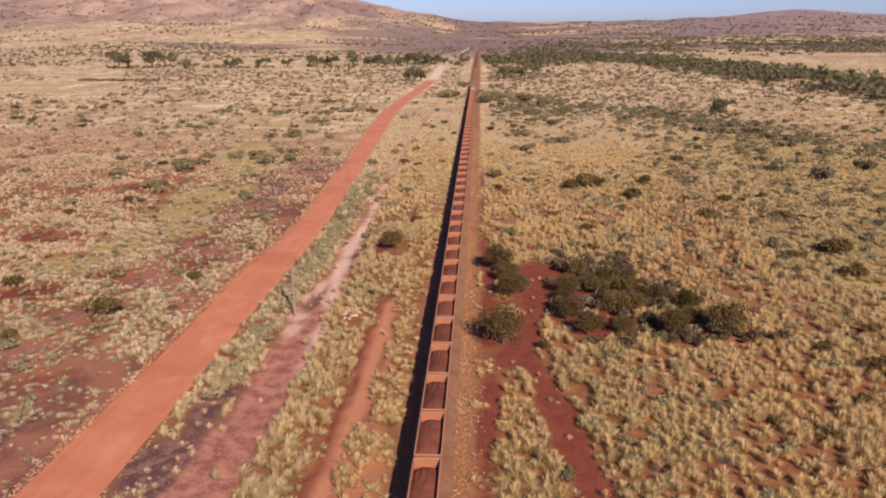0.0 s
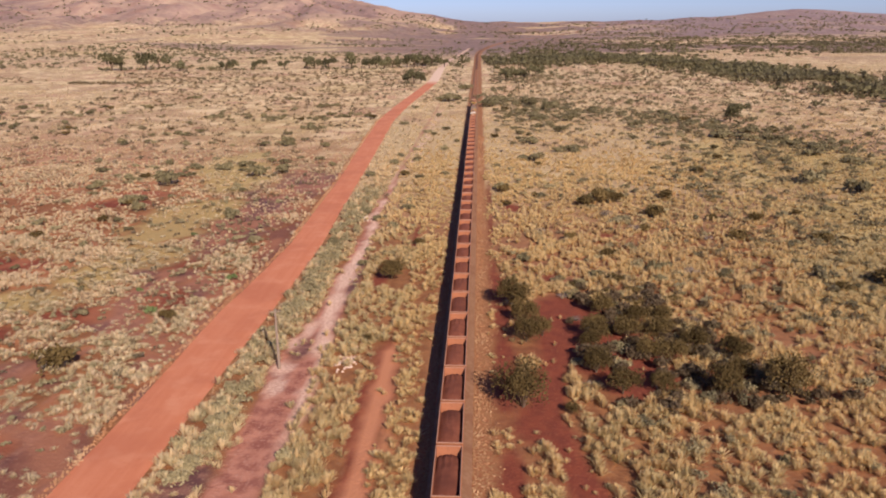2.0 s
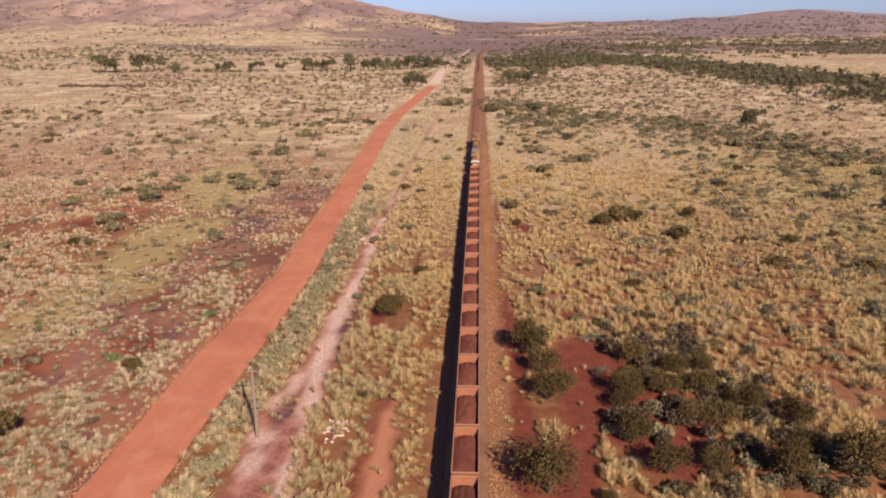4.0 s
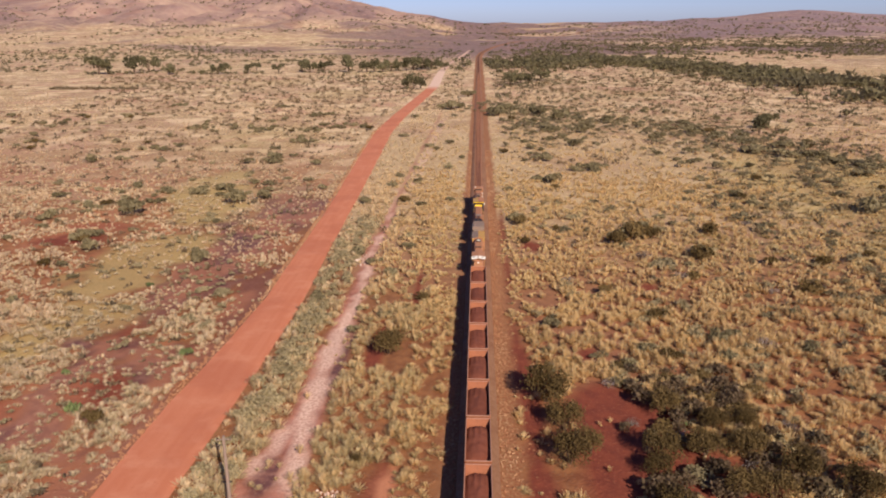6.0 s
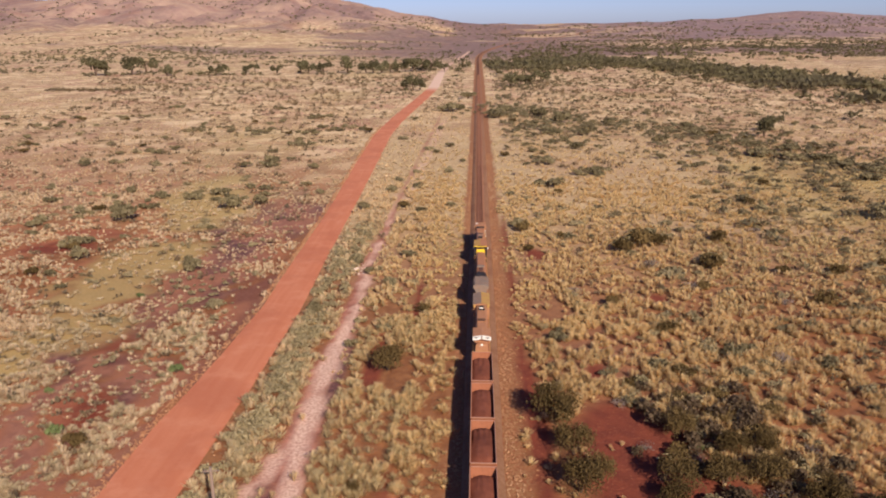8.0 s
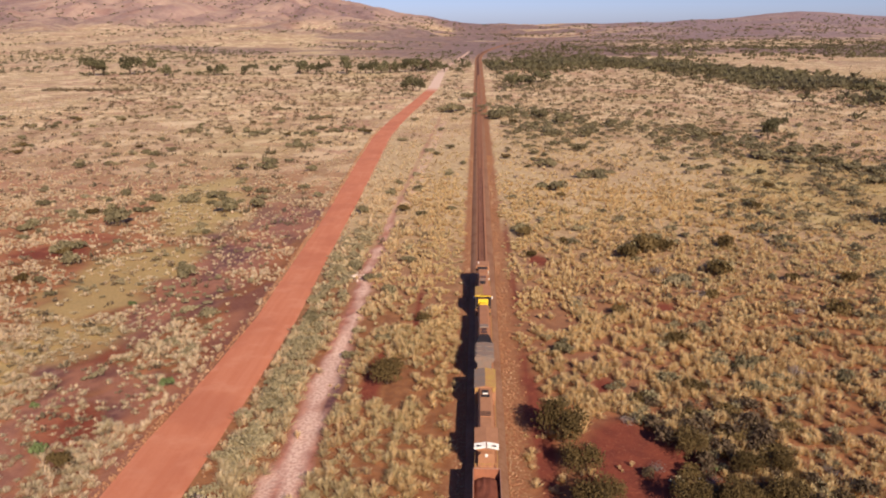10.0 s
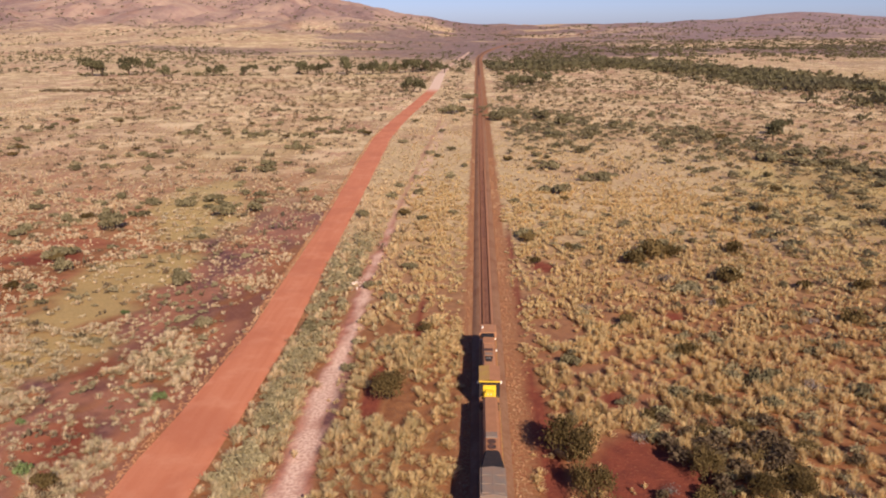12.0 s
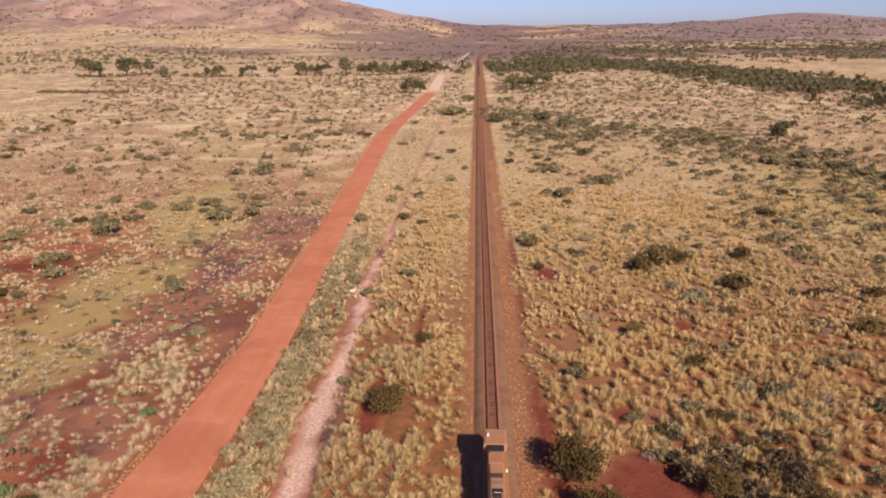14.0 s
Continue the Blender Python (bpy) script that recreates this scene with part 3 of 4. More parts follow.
        for sx in (-1, 1):
            tube(bm, (sx * 0.69, wy, wheel_r), (sx * 0.82, wy, wheel_r), wheel_r, sides=20)
        tube(bm, (-0.8, wy, wheel_r), (0.8, wy, wheel_r), 0.09)
        part("wheelset", bm, RAILM, frame_ob, "rusted steel wheels on an axle")
    return frame_ob


PITCH = 10.75
HALF, WIDE, RIM, FLOOR = 5.0, 1.60, 3.42, 1.15


def wagon_shell():
    """Open tub with sloped end sheets inside and thick walls."""
    bm = bmesh.new()
    t = 0.10
    def ring(x, y, z):
        return [bm.verts.new(p) for p in ((-x, -y, z), (x, -y, z), (x, y, z), (-x, y, z))]
    rings = [ring(WIDE - 0.22, HALF - 1.5, FLOOR), ring(WIDE - 0.02, HALF - 0.25, FLOOR + 0.8), ring(WIDE, HALF, RIM),
             ring(WIDE - t, HALF - t, RIM), ring(WIDE - t - 0.03, HALF - 1.05, RIM - 1.15), ring(WIDE - 0.32, HALF - 1.7, FLOOR + 0.1)]
    for a, b in zip(rings, rings[1:]):
        for i in range(4):
            bm.faces.new((a[i], a[(i + 1) % 4], b[(i + 1) % 4], b[i]))
    bm.faces.new(rings[0][::-1])
    bm.faces.new(rings[-1])
    return bm


def ore_heap(seed):
    """Heaped load: low against the end sheets, crowned along the middle, with furrows."""
    bm = bmesh.new()
    nx, ny = 12, 26
    grid = []
    for j in range(ny + 1):
        v = -1 + 2 * j / ny
        row = []
        for i in range(nx + 1):
            u = -1 + 2 * i / nx
            far = HALF - 1.35 + 0.85 * (1 - u * u)
            y = -(HALF - 0.5) + (v + 1) / 2 * (far + HALF - 0.5)
            crown = (1 - abs(v) ** 5) * (1 - 0.62 * u * u)
            z = RIM - 0.78 + 0.62 * crown - 0.16 * max(0.0, u * u - 0.5)
            z += 0.10 * (noise.noise(Vector((u * 2 + seed, y * 0.8, seed * 3.1)))) + 0.055 * noise.noise(Vector((u * 7, y * 0.35, seed)))
            z -= 0.24 * max(0.0, math.sin(u * 13 + seed)) * max(0.0, min(1.0, v * 2.0)) * (1 - abs(v) ** 6) * (0.4 + 0.6 * (u < 0.3))
            row.append(bm.verts.new((u * (WIDE - 0.105), y, z)))
        grid.append(row)
    for j in range(ny):
        for i in range(nx):
            bm.faces.new((grid[j][i], grid[j][i + 1], grid[j + 1][i + 1], grid[j + 1][i]))
    return bm


def build_ore_car(seed):
    car = tagged(new("ore_car"), "rust-red open ore wagon heaped with dark iron ore", "ore wagon", "ore wagons of the train")
    tub = part("tub", wagon_shell(), CARM, car)
    part("ore_load", ore_heap(seed), OREM, car, "heaped dark red iron ore", True)
    bm = bmesh.new()
    for sx in (-1, 1):
        box(bm, sx * WIDE - 0.06, sx * WIDE + 0.06, -HALF - 0.03, HALF + 0.03, RIM - 0.06, RIM + 0.10, 0.025)
    for sy in (-1, 1):
        box(bm, -WIDE + 0.08, WIDE - 0.08, sy * HALF - 0.06, sy * HALF + 0.06, RIM - 0.05, RIM + 0.09, 0.02)
    part("top_rim", bm, RIMM, car, "pale steel rim")
    rib = finish(boxed(-0.05, 0.05, -0.07, 0.07, FLOOR + 0.5, RIM - 0.05), "side_rib", CARM)
    for sx in (-1, 1):
        for i in range(8):
            r = new("side_rib", rib)
            r.parent = tub
            r.location = (sx * (WIDE + 0.03), -4.4 + i * 8.8 / 7, 0)
    bm = boxed(-0.28, 0.28, -HALF - 0.05, HALF + 0.05, 0.80, 1.12, bevel=0.03)
    part("centre_sill", bm, STEELM, car)
    for sy in (-1, 1):
        bm = boxed(-0.12, 0.12, min(sy * (HALF), sy * (PITCH / 2)), max(sy * HALF, sy * PITCH / 2), 0.82, 1.02, bevel=0.03)
        part("coupler", bm, STEELM, car)
        bogie(car, sy * 3.7, 2, 1.75, 0.46)
    return car


def handrail(parent, x, y0, y1, z, mat):
    bm = bmesh.new()
    tube(bm, (x, y0, z + 1.0), (x, y1, z + 1.0), 0.03, sides=6)
    n = max(2, int(abs(y1 - y0) / 1.6))
    for i in range(n + 1):
        y = y0 + (y1 - y0) * i / n
        tube(bm, (x, y, z), (x, y, z + 1.0), 0.025, sides=6)
    part("handrail", bm, mat, parent)


def chassis(loco, half):
    part("deck", boxed(-1.5, 1.5, -half, half, 1.25, 1.55, bevel=0.03), ROOFM, loco, "dusty brown walkway deck")
    part("fuel_tank", boxed(-1.25, 1.25, -2.6, 2.6, 0.35, 1.25, bevel=0.15), STEELM, loco)
    for sy in (-1, 1):
        bogie(loco, sy * (half - 4.2), 3, 1.85, 0.52)
        part("coupler", boxed(-0.14, 0.14, min(sy * half, sy * (half + 0.5)), max(sy * half, sy * (half + 0.5)), 0.82, 1.05, bevel=0.03), STEELM, loco)
        part("end_plate", boxed(-1.45, 1.45, sy * half - 0.06, sy * half + 0.06, 0.5, 1.6, bevel=0.02), WHITEM if sy < 0 else STEELM, loco)
        bm = bmesh.new()
        for x in (-1.3, -0.5, 0.5, 1.3):
            tube(bm, (x, sy * (half - 0.1), 1.5), (x, sy * (half - 0.1), 2.55), 0.03, sides=6)
        tube(bm, (-1.3, sy * (half - 0.1), 2.5), (1.3, sy * (half - 0.1), 2.5), 0.03, sides=6)
        part("end_railing", bm, YROOFM, loco, "dusty tubular end railing")


def hood(loco, y0, y1, z1, mat, name="engine_hood", half=1.0):
    bm = prism(bmesh.new(), [(-half, 1.55), (half, 1.55), (half, z1 - 0.35), (half - 0.28, z1), (-half + 0.28, z1), (-half, z1 - 0.35)], y0, y1)
    ob = part(name, bm, mat, loco)
    n = max(2, int((y1 - y0) / 1.4))
    for sx in (-1, 1):
        for i in range(n):
            y = y0 + (i + 0.5) * (y1 - y0) / n
            a, b = sorted((sx * (half - 0.01), sx * (half + 0.03)))
            part("hood_door", boxed(a, b, y - 0.55, y + 0.55, 1.75, z1 - 0.5, bevel=0.01), mat, ob)
    return ob


def cab(loco, y0, y1, nose_to, wall, roof_a, roof_b, nose_mat, k=1.0):
    """A wide cab between y0 and y1 with a ridged roof in two halves, windows, and a short nose on its +y side."""
    w, ze, zr = 1.52, 4.35, 4.62
    body = part("cab_body", prism(bmesh.new(), [(-w, 1.5), (w, 1.5), (w, ze - 0.1), (0, zr - 0.1), (-w, ze - 0.1)], y0, y1), wall, loco)
    for sx, mat in ((-1, roof_a), (1, roof_b)):
        a, b = (-w - 0.06, 0.0) if sx < 0 else (0.0, w + 0.06)
        za, zb = (ze, zr) if sx < 0 else (zr, ze)
        part("cab_roof", prism(bmesh.new(), [(a, za - 0.07), (b, zb - 0.07), (b, zb), (a, za)], y0 - 0.12, y1 + 0.12), mat, loco)
    for sx in (-1, 1):
        a, b = sorted((sx * (w - 0.02), sx * (w + 0.02)))
        for i in range(2):
            yy = y0 + (y1 - y0) * (0.3 + 0.4 * i)
            part("side_window", boxed(a, b, yy - 0.45, yy + 0.45, 3.0, 3.85, bevel=0.015), GLASSM, body, "dark side window")
        part("windscreen", boxed(min(sx * 0.2, sx * 1.42), max(sx * 0.2, sx * 1.42), y1 - 0.03, y1 + 0.03, 4.06 - 0.62 * k, 4.06, bevel=0.015), GLASSM, body, "dark windscreen pane")
    bm = prism(bmesh.new(), [(-1.25 * k, 1.5), (1.25 * k, 1.5), (1.05 * k, 2.85), (0.8 * k, 3.05), (-0.8 * k, 3.05), (-1.05 * k, 2.85)], y1, nose_to)
    nose = part("nose", bm, nose_mat, loco)
    for sx in (-0.22, 0.22):
        part("headlight", tube(bmesh.new(), (sx, nose_to - 0.03, 2.7), (sx, nose_to + 0.06, 2.7), 0.09, sides=12), WHITEM, nose, "round white headlight")
    return body


def stack(loco, y, z):
    part("exhaust_stack", boxed(-0.45, 0.45, y - 0.35, y + 0.35, z - 0.05, z + 0.28, bevel=0.06), BLACKM, loco, "sooty black exhaust stack")
    part("muffler_cover", boxed(-0.62, 0.62, y - 1.35, y - 0.75, z - 0.05, z + 0.12, bevel=0.04), BLACKM, loco)
    part("stack_rim", boxed(-0.36, 0.36, y - 0.55, y - 0.40, z + 0.0, z + 0.20, bevel=0.02), WHITEM, loco)


def build_lead_loco():
    """Nose towards -y end: built nose to +y and turned round when placed."""
    half = 11.3
    loco = tagged(new("diesel_locomotive"), "dust-stained orange locomotive with a bright yellow cab nose", "locomotive", "locomotives of the train")
    chassis(loco, half)
    hood(loco, -6.0, 4.9, 4.35, HOODM)
    hood(loco, -10.6, -6.0, 3.5, HOODM, "radiator_base")
    bm = prism(bmesh.new(), [(-1.0, 3.3), (1.0, 3.3), (1.45, 3.75), (1.45, 4.45), (1.2, 4.6), (-1.2, 4.6), (-1.45, 4.45), (-1.45, 3.75)], -10.8, -7.4)
    rad = part("radiator_housing", bm, HOODM, loco)
    part("radiator_grille", boxed(-1.05, 1.05, -7.4, -6.2, 4.2, 4.45, bevel=0.03), BLACKM, loco, "dark radiator grille")
    part("fan_cover", boxed(-0.9, 0.9, -5.6, -3.4, 4.33, 4.45, bevel=0.04), ROOFM, loco)
    stack(loco, 3.0, 4.35)
    part("roof_vent", boxed(-0.72, 0.72, -1.4, -0.5, 4.33, 4.43, bevel=0.03), STEELM, loco, "dusty dark roof vent")
    part("roof_hatch", boxed(-0.6, 0.6, 0.1, 1.0, 4.33, 4.41, bevel=0.03), GREYM, loco)
    part("end_cap", boxed(-1.3, 1.3, -10.95, -10.8, 3.7, 4.5, bevel=0.04), GREYM, loco, "grey radiator end cap")
    # two small white boxes added beside the walkway, no lamps
    for y in (-9.4, -4.6):
        part("side_lamp", boxed(-1.46, -1.22, y - 0.18, y + 0.18, 2.4, 2.75, bevel=0.04), WHITEM, loco, "small white walkway box")
    # cab wall is black, so both sides of the nose stay dark
    cab(loco, 5.0, 9.7, 10.8, BLACKM, ROOFM, YROOFM, YELLOWM, 0.68)
    part("cab_front", boxed(-0.95, 0.95, 9.70, 9.76, 1.55, 3.58, bevel=0.02), YELLOWM, loco, "bright yellow cab front panel")
    part("sun_visor", boxed(-1.58, 1.58, 9.72, 10.0, 4.18, 4.32, bevel=0.03), YELLOWM, loco, "pale yellow visor above the windscreen")
    part("horn", tube(bmesh.new(), (0.9, -9.6, 4.75), (0.9, -9.1, 4.75), 0.10, 0.16), WHITEM, loco)
    for sx in (-1, 1):
        handrail(loco, sx * 1.42, -10.5, 4.6, 1.55, YROOFM)
        part("mirror", boxed(min(sx * 1.6, sx * 1.85), max(sx * 1.6, sx * 1.85), 8.6, 8.7, 3.3, 3.75, bevel=0.02), WHITEM, loco)
    return loco


def build_middle_loco():
    half = 12.0
    loco = tagged(new("diesel_locomotive"), "dusty brown locomotive with a flared grey radiator end", "locomotive", "locomotives of the train")
    chassis(loco, half)
    hood(loco, -2.6, 11.0, 4.25, ROOFM)
    for i in range(2):
        part("fan", tube(bmesh.new(), (0, -0.7 - i * 1.2, 4.2), (0, -0.7 - i * 1.2, 4.42), 0.5, sides=20), STEELM, loco, "round roof fan")
    part("equipment_box", boxed(-0.75, 0.75, 0.2, 1.4, 4.2, 4.5, bevel=0.05), GREYM, loco)
    bm = bmesh.new()
    a = [bm.verts.new(p) for p in ((-1.0, -2.6, 1.55), (1.0, -2.6, 1.55), (1.0, -2.6, 3.9), (0.7, -2.6, 4.28), (-0.7, -2.6, 4.28), (-1.0, -2.6, 3.9))]
    b = [bm.verts.new(p) for p in ((-1.1, -6.6, 1.55), (1.1, -6.6, 1.55), (1.5, -6.6, 4.1), (1.25, -6.6, 4.6), (-1.25, -6.6, 4.6), (-1.5, -6.6, 4.1))]
    for i in range(6):
        bm.faces.new((a[i], a[(i + 1) % 6], b[(i + 1) % 6], b[i]))
    bm.faces.new(a)
    bm.faces.new(b[::-1])
    part("tapered_hood", bm, BLACKM, loco, "sooty tapered hood")
    bm = prism(bmesh.new(), [(-1.1, 1.55), (1.1, 1.55), (1.1, 3.4), (1.52, 3.9), (1.52, 4.45), (0, 4.68), (-1.52, 4.45), (-1.52, 3.9), (-1.1, 3.4)], -12.0, -6.6)
    rad = part("radiator_housing", bm, GREYM, loco, "grey flared radiator housing")
    for sx in (-1, 1):
        for i in range(3):
            part("roof_panel", boxed(min(sx * 0.15, sx * 1.3), max(sx * 0.15, sx * 1.3), -11.7 + i * 1.7, -10.2 + i * 1.7, 4.5, 4.66, bevel=0.03), GREYM, rad)
        handrail(loco, sx * 1.42, -3.0, 11.0, 1.55, YROOFM)
    return loco


def build_rear_loco():
    half = 12.0
    loco = tagged(new("diesel_locomotive"), "orange locomotive with a half yellow cab roof and white radiator edges", "locomotive", "locomotives of the train")
    chassis(loco, half)
    hood(loco, -6.5, 4.6, 4.25, HOODM)
    hood(loco, -11.2, -6.5, 3.5, HOODM, "radiator_base")
    cab(loco, 4.7, 10.3, 11.5, HOODM, GREYM, YROOFM, YELLOWM)
    for sx in (-1, 1):
        part("cab_corner", boxed(min(sx * 1.05, sx * 1.5), max(sx * 1.05, sx * 1.5), 4.4, 4.62, 3.7, 4.3, bevel=0.03), YROOFM, loco, "dusty yellow cab corner")
    stack(loco, 3.2, 4.25)
    part("roof_hatch", boxed(-0.75, 0.75, -3.6, -2.3, 4.22, 4.36, bevel=0.03), ROOFM, loco)
    for i in range(3):
        part("hatch_slot", boxed(-0.68, 0.68, -3.45 + i * 0.42, -3.25 + i * 0.42, 4.36, 4.40, bevel=0.008), BLACKM, loco)
    bm = prism(bmesh.new(), [(-1.0, 3.3), (1.0, 3.3), (1.5, 3.8), (1.5, 4.4), (0, 4.62), (-1.5, 4.4), (-1.5, 3.8)], -10.4, -6.6)
    part("radiator_housing", bm, HOODM, loco)
    for sx in (-1, 1):
        bm = bmesh.new()
        a, b = (0.08, 1.52)
        pts = [(sx * a, -10.4, 4.70), (sx * b, -10.4, 4.44), (sx * b, -11.2, 4.30), (sx * a, -11.2, 4.56)]
        top = [bm.verts.new(p) for p in pts]
        low = [bm.verts.new((p[0], p[1], p[2] - 0.25)) for p in pts]
        for i in range(4):
            bm.faces.new((top[i], top[(i + 1) % 4], low[(i + 1) % 4], low[i]))
        bm.faces.new(top)
        bm.faces.new(low[::-1])
        wing = part("radiator_wing", bm, WHITEM, loco, "white edged radiator wing")
        part("wing_vent", boxed(min(sx * 0.3, sx * 1.2), max(sx * 0.3, sx * 1.2), -11.1, -10.85, 4.30, 4.50, bevel=0.02), BLACKM, wing)
        handrail(loco, sx * 1.42, -11.5, 4.4, 1.55, YROOFM)
    part("tail_lamp", tube(bmesh.new(), (0, -11.15, 3.3), (0, -11.3, 3.3), 0.2, sides=12), WHITEM, loco)
    return loco


N_CARS = 54
TRAIN = []
TRAIN.append((build_lead_loco(), -11.5, 180))
TRAIN.append((build_middle_loco(), -37.0, 0))
TRAIN.append((build_rear_loco(), -63.3, 0))
KINDS = [build_ore_car(s) for s in (1.3, 4.7, 8.1)]
FIRST = -82.6
for i in range(N_CARS):
    car = KINDS[i] if i < 3 else copy_thing(KINDS[(i * 7 + i // 3) % 3], Matrix())
    TRAIN.append((car, FIRST - PITCH * i, 0))


# ---- grass ----
def tufts(name, x, y, radius, tall, blades, mat, label, seed, wide):
    """Tussocks of thin arching blades that spring from one root each."""
    rng = np.random.default_rng(seed)
    n = len(x)
    z = height(x, y) - 0.03
    a = (np.arange(blades)[None] + rng.uniform(-0.5, 0.5, (n, blades))) * (2 * np.pi * 2.6 / blades) + rng.uniform(0, 6.28, (n, 1))
    lean = rng.uniform(0.1, 0.95, (n, blades))
    out = lean * radius[:, None]
    up = (1.05 - 0.55 * lean ** 2) * rng.uniform(0.75, 1.1, (n, blades)) * tall[:, None]
    dx, dy = np.cos(a), np.sin(a)
    half = wide * radius[:, None] * rng.uniform(0.7, 1.3, (n, blades))
    def at(k, side, h):
        return np.stack([x[:, None] + dx * out * k - dy * half * side, y[:, None] + dy * out * k + dx * half * side, z[:, None] + up * h], -1)
    root = np.stack([x, y, z], -1)[:, None]
    ring = np.stack([at(0.64, 1, 0.68), at(1.0, -0.3, 1.0)], 2).reshape(n, -1, 3)
    verts = np.concatenate([root, ring], 1)
    per = 1 + 2 * blades
    base = (np.arange(n) * per)[:, None]
    k = 1 + 2 * np.arange(blades)[None]
    faces = np.stack([np.broadcast_to(base, (n, blades)), base + k + 1, base + k], -1).reshape(-1, 3)
    ob = new(name, fast_mesh(name, verts.reshape(-1, 3), faces, mat))
    return tagged(ob, label, "grass", kind="stuff")


def scatter(count, y0, y1, spread, side, seed):
    """Places in the wedge of land before the camera's line, denser near."""
    rng = np.random.default_rng(seed)
    y = rng.uniform(y0, y1, count * 2)
    keep = rng.uniform(0, 1, count * 2) < (side + spread * y) / (side + spread * y1)
    y = y[keep][:count]
    x = rng.uniform(-1, 1, len(y)) * (side + spread * y)
    return x, y, rng


CLEAR = [(-15.7, 171.5, 5.0), (10.4, 152.5, 4.5), (11.9, 143, 4.2), (12.8, 135, 4.0), (10.5, 116, 5.6), (22.5, 127.5, 4), (25.5, 120.5, 4), (40.5, 120.5, 5), (49.5, 121, 5)]


def cover_grass(name, count, y0, y1, size, blades, seed, green, fade, fade2=(1e5, 1e4)):
    x, y, rng = scatter(count, y0, y1, 0.66, 14 if y0 > 0 else 40, seed)
    c = land(x, y)
    clump = fbm(x, y, 3.5, 91)
    want = smooth(*fade, y) * smooth(*fade2, y) * np.where(((x > 8) & (y < 430)) | ((x > -46) & (x < -8) & (y < 430)), 0.16 + 1.15 * smooth(0.41, 0.52, clump), 0.16 + 1.15 * smooth(0.42, 0.55, 0.5 * clump + 0.5 * fbm(x, y, 11, 93))) * (0.6 + 0.6 * smooth(0.34, 0.52, fbm(x, y, 13, 97))) * (1 - c["road"]) * (1 - (0.97 - 0.12 * (x < -44)) * c["bare"]) * (1 - np.where(x < -44, 0.66, 0.80) * smooth(0.15, 0.7, c["dark"])) * (1 - 0.68 * c["olive"] * (x < 0)) * (1 - 0.98 * smooth(0.0, 0.5, c["pale"])) * (1 - 0.93 * c["rail"])
    off = x - track_x(y)
    want = np.where((off > -4.5) & (off < 5.3), 0, want) * (1 - 0.5 * smooth(260, 420, y) * smooth(30, 90, np.abs(x)) * smooth(0.60, 0.42, fbm(x, y * 0.5, 60, 131)))
    kerb = np.abs(x - np.interp(y, RY, RX)) - np.interp(y, RY, RW) / 2
    want = want * smooth(0.3, 1.7, kerb)
    for cx, cy, cr in CLEAR:
        want = want * smooth(cr * 0.75, cr * 1.1, np.hypot(x - cx, y - cy))
    flush = smooth(0.52, 0.66, fbm(x, y, 34, 95)) * 0.35 + 0.68 * smooth(7.5, 3.5, np.abs(x + 33)) * (y < 265) + 0.55 * c["olive"] + 0.5 * smooth(9, 5, np.abs(x + 17)) * smooth(230, 190, y) + 0.3 * smooth(55, 90, x) + 0.55 * smooth(-47, -53, x) * smooth(-90, -70, x) * smooth(240, 180, y) + 0.12 * smooth(8, 20, x) * smooth(200, 140, y)
    pick = rng.uniform(0, 1, len(x))
    is_green = pick < flush
    keep = (rng.uniform(0, 1, len(x)) < want) & (is_green == green)
    x, y = x[keep], y[keep]
    r = size * rng.uniform(0.6, 1.25, len(x)) * (1 - 0.35 * np.maximum(c["dark"], c["bare"])[keep])
    tall = r * (rng.uniform(0.8, 1.4, len(x)) if not green else rng.uniform(0.65, 1.1, len(x)))
    tall = tall * (1 - 0.35 * smooth(240, 420, y)) * (1 - 0.3 * smooth(-42, -54, x))
    tall = tall * (1 - 0.45 * smooth(13, 5, np.abs(x - track_x(y))))
    r = r * (1.2 if green else 1.0)
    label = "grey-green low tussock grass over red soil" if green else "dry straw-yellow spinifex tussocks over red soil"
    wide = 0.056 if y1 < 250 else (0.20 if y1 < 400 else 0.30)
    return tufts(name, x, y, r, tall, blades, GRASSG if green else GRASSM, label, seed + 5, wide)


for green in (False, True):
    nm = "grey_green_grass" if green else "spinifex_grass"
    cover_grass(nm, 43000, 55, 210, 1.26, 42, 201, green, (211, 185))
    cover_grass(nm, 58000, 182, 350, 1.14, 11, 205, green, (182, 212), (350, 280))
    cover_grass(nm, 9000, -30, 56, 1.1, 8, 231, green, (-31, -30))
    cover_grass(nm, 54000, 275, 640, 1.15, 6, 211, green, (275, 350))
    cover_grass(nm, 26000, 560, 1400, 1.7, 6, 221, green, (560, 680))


# ---- shrubs and trees ----
def leaf_cloud(seed, lobes, leaves, size, flat=0.8, spread=0.55, lift=0.35):
    """Leaf clumps over several lobes; unit radius, base at z = 0."""
    rng = np.random.default_rng(seed)
    verts, faces = [], []
    centres = [(rng.uniform(-spread, spread), rng.uniform(-spread, spread), lift + rng.uniform(0.0, 0.5) * flat, rng.uniform(0.36, 0.60)) for _ in range(lobes)]
    for cx, cy, cz, r in centres:
        m = leaves // lobes
        d = rng.normal(size=(m, 3))
        d /= np.linalg.norm(d, axis=1)[:, None]
        d[:, 2] = np.where(d[:, 2] < -0.35, -d[:, 2], d[:, 2])
        p = np.array((cx, cy, cz)) + d * r * np.array((1, 1, flat)) * rng.uniform(0.55, 1.08, (m, 1))
        u = rng.normal(size=(m, 3))
        u /= np.linalg.norm(u, axis=1)[:, None]
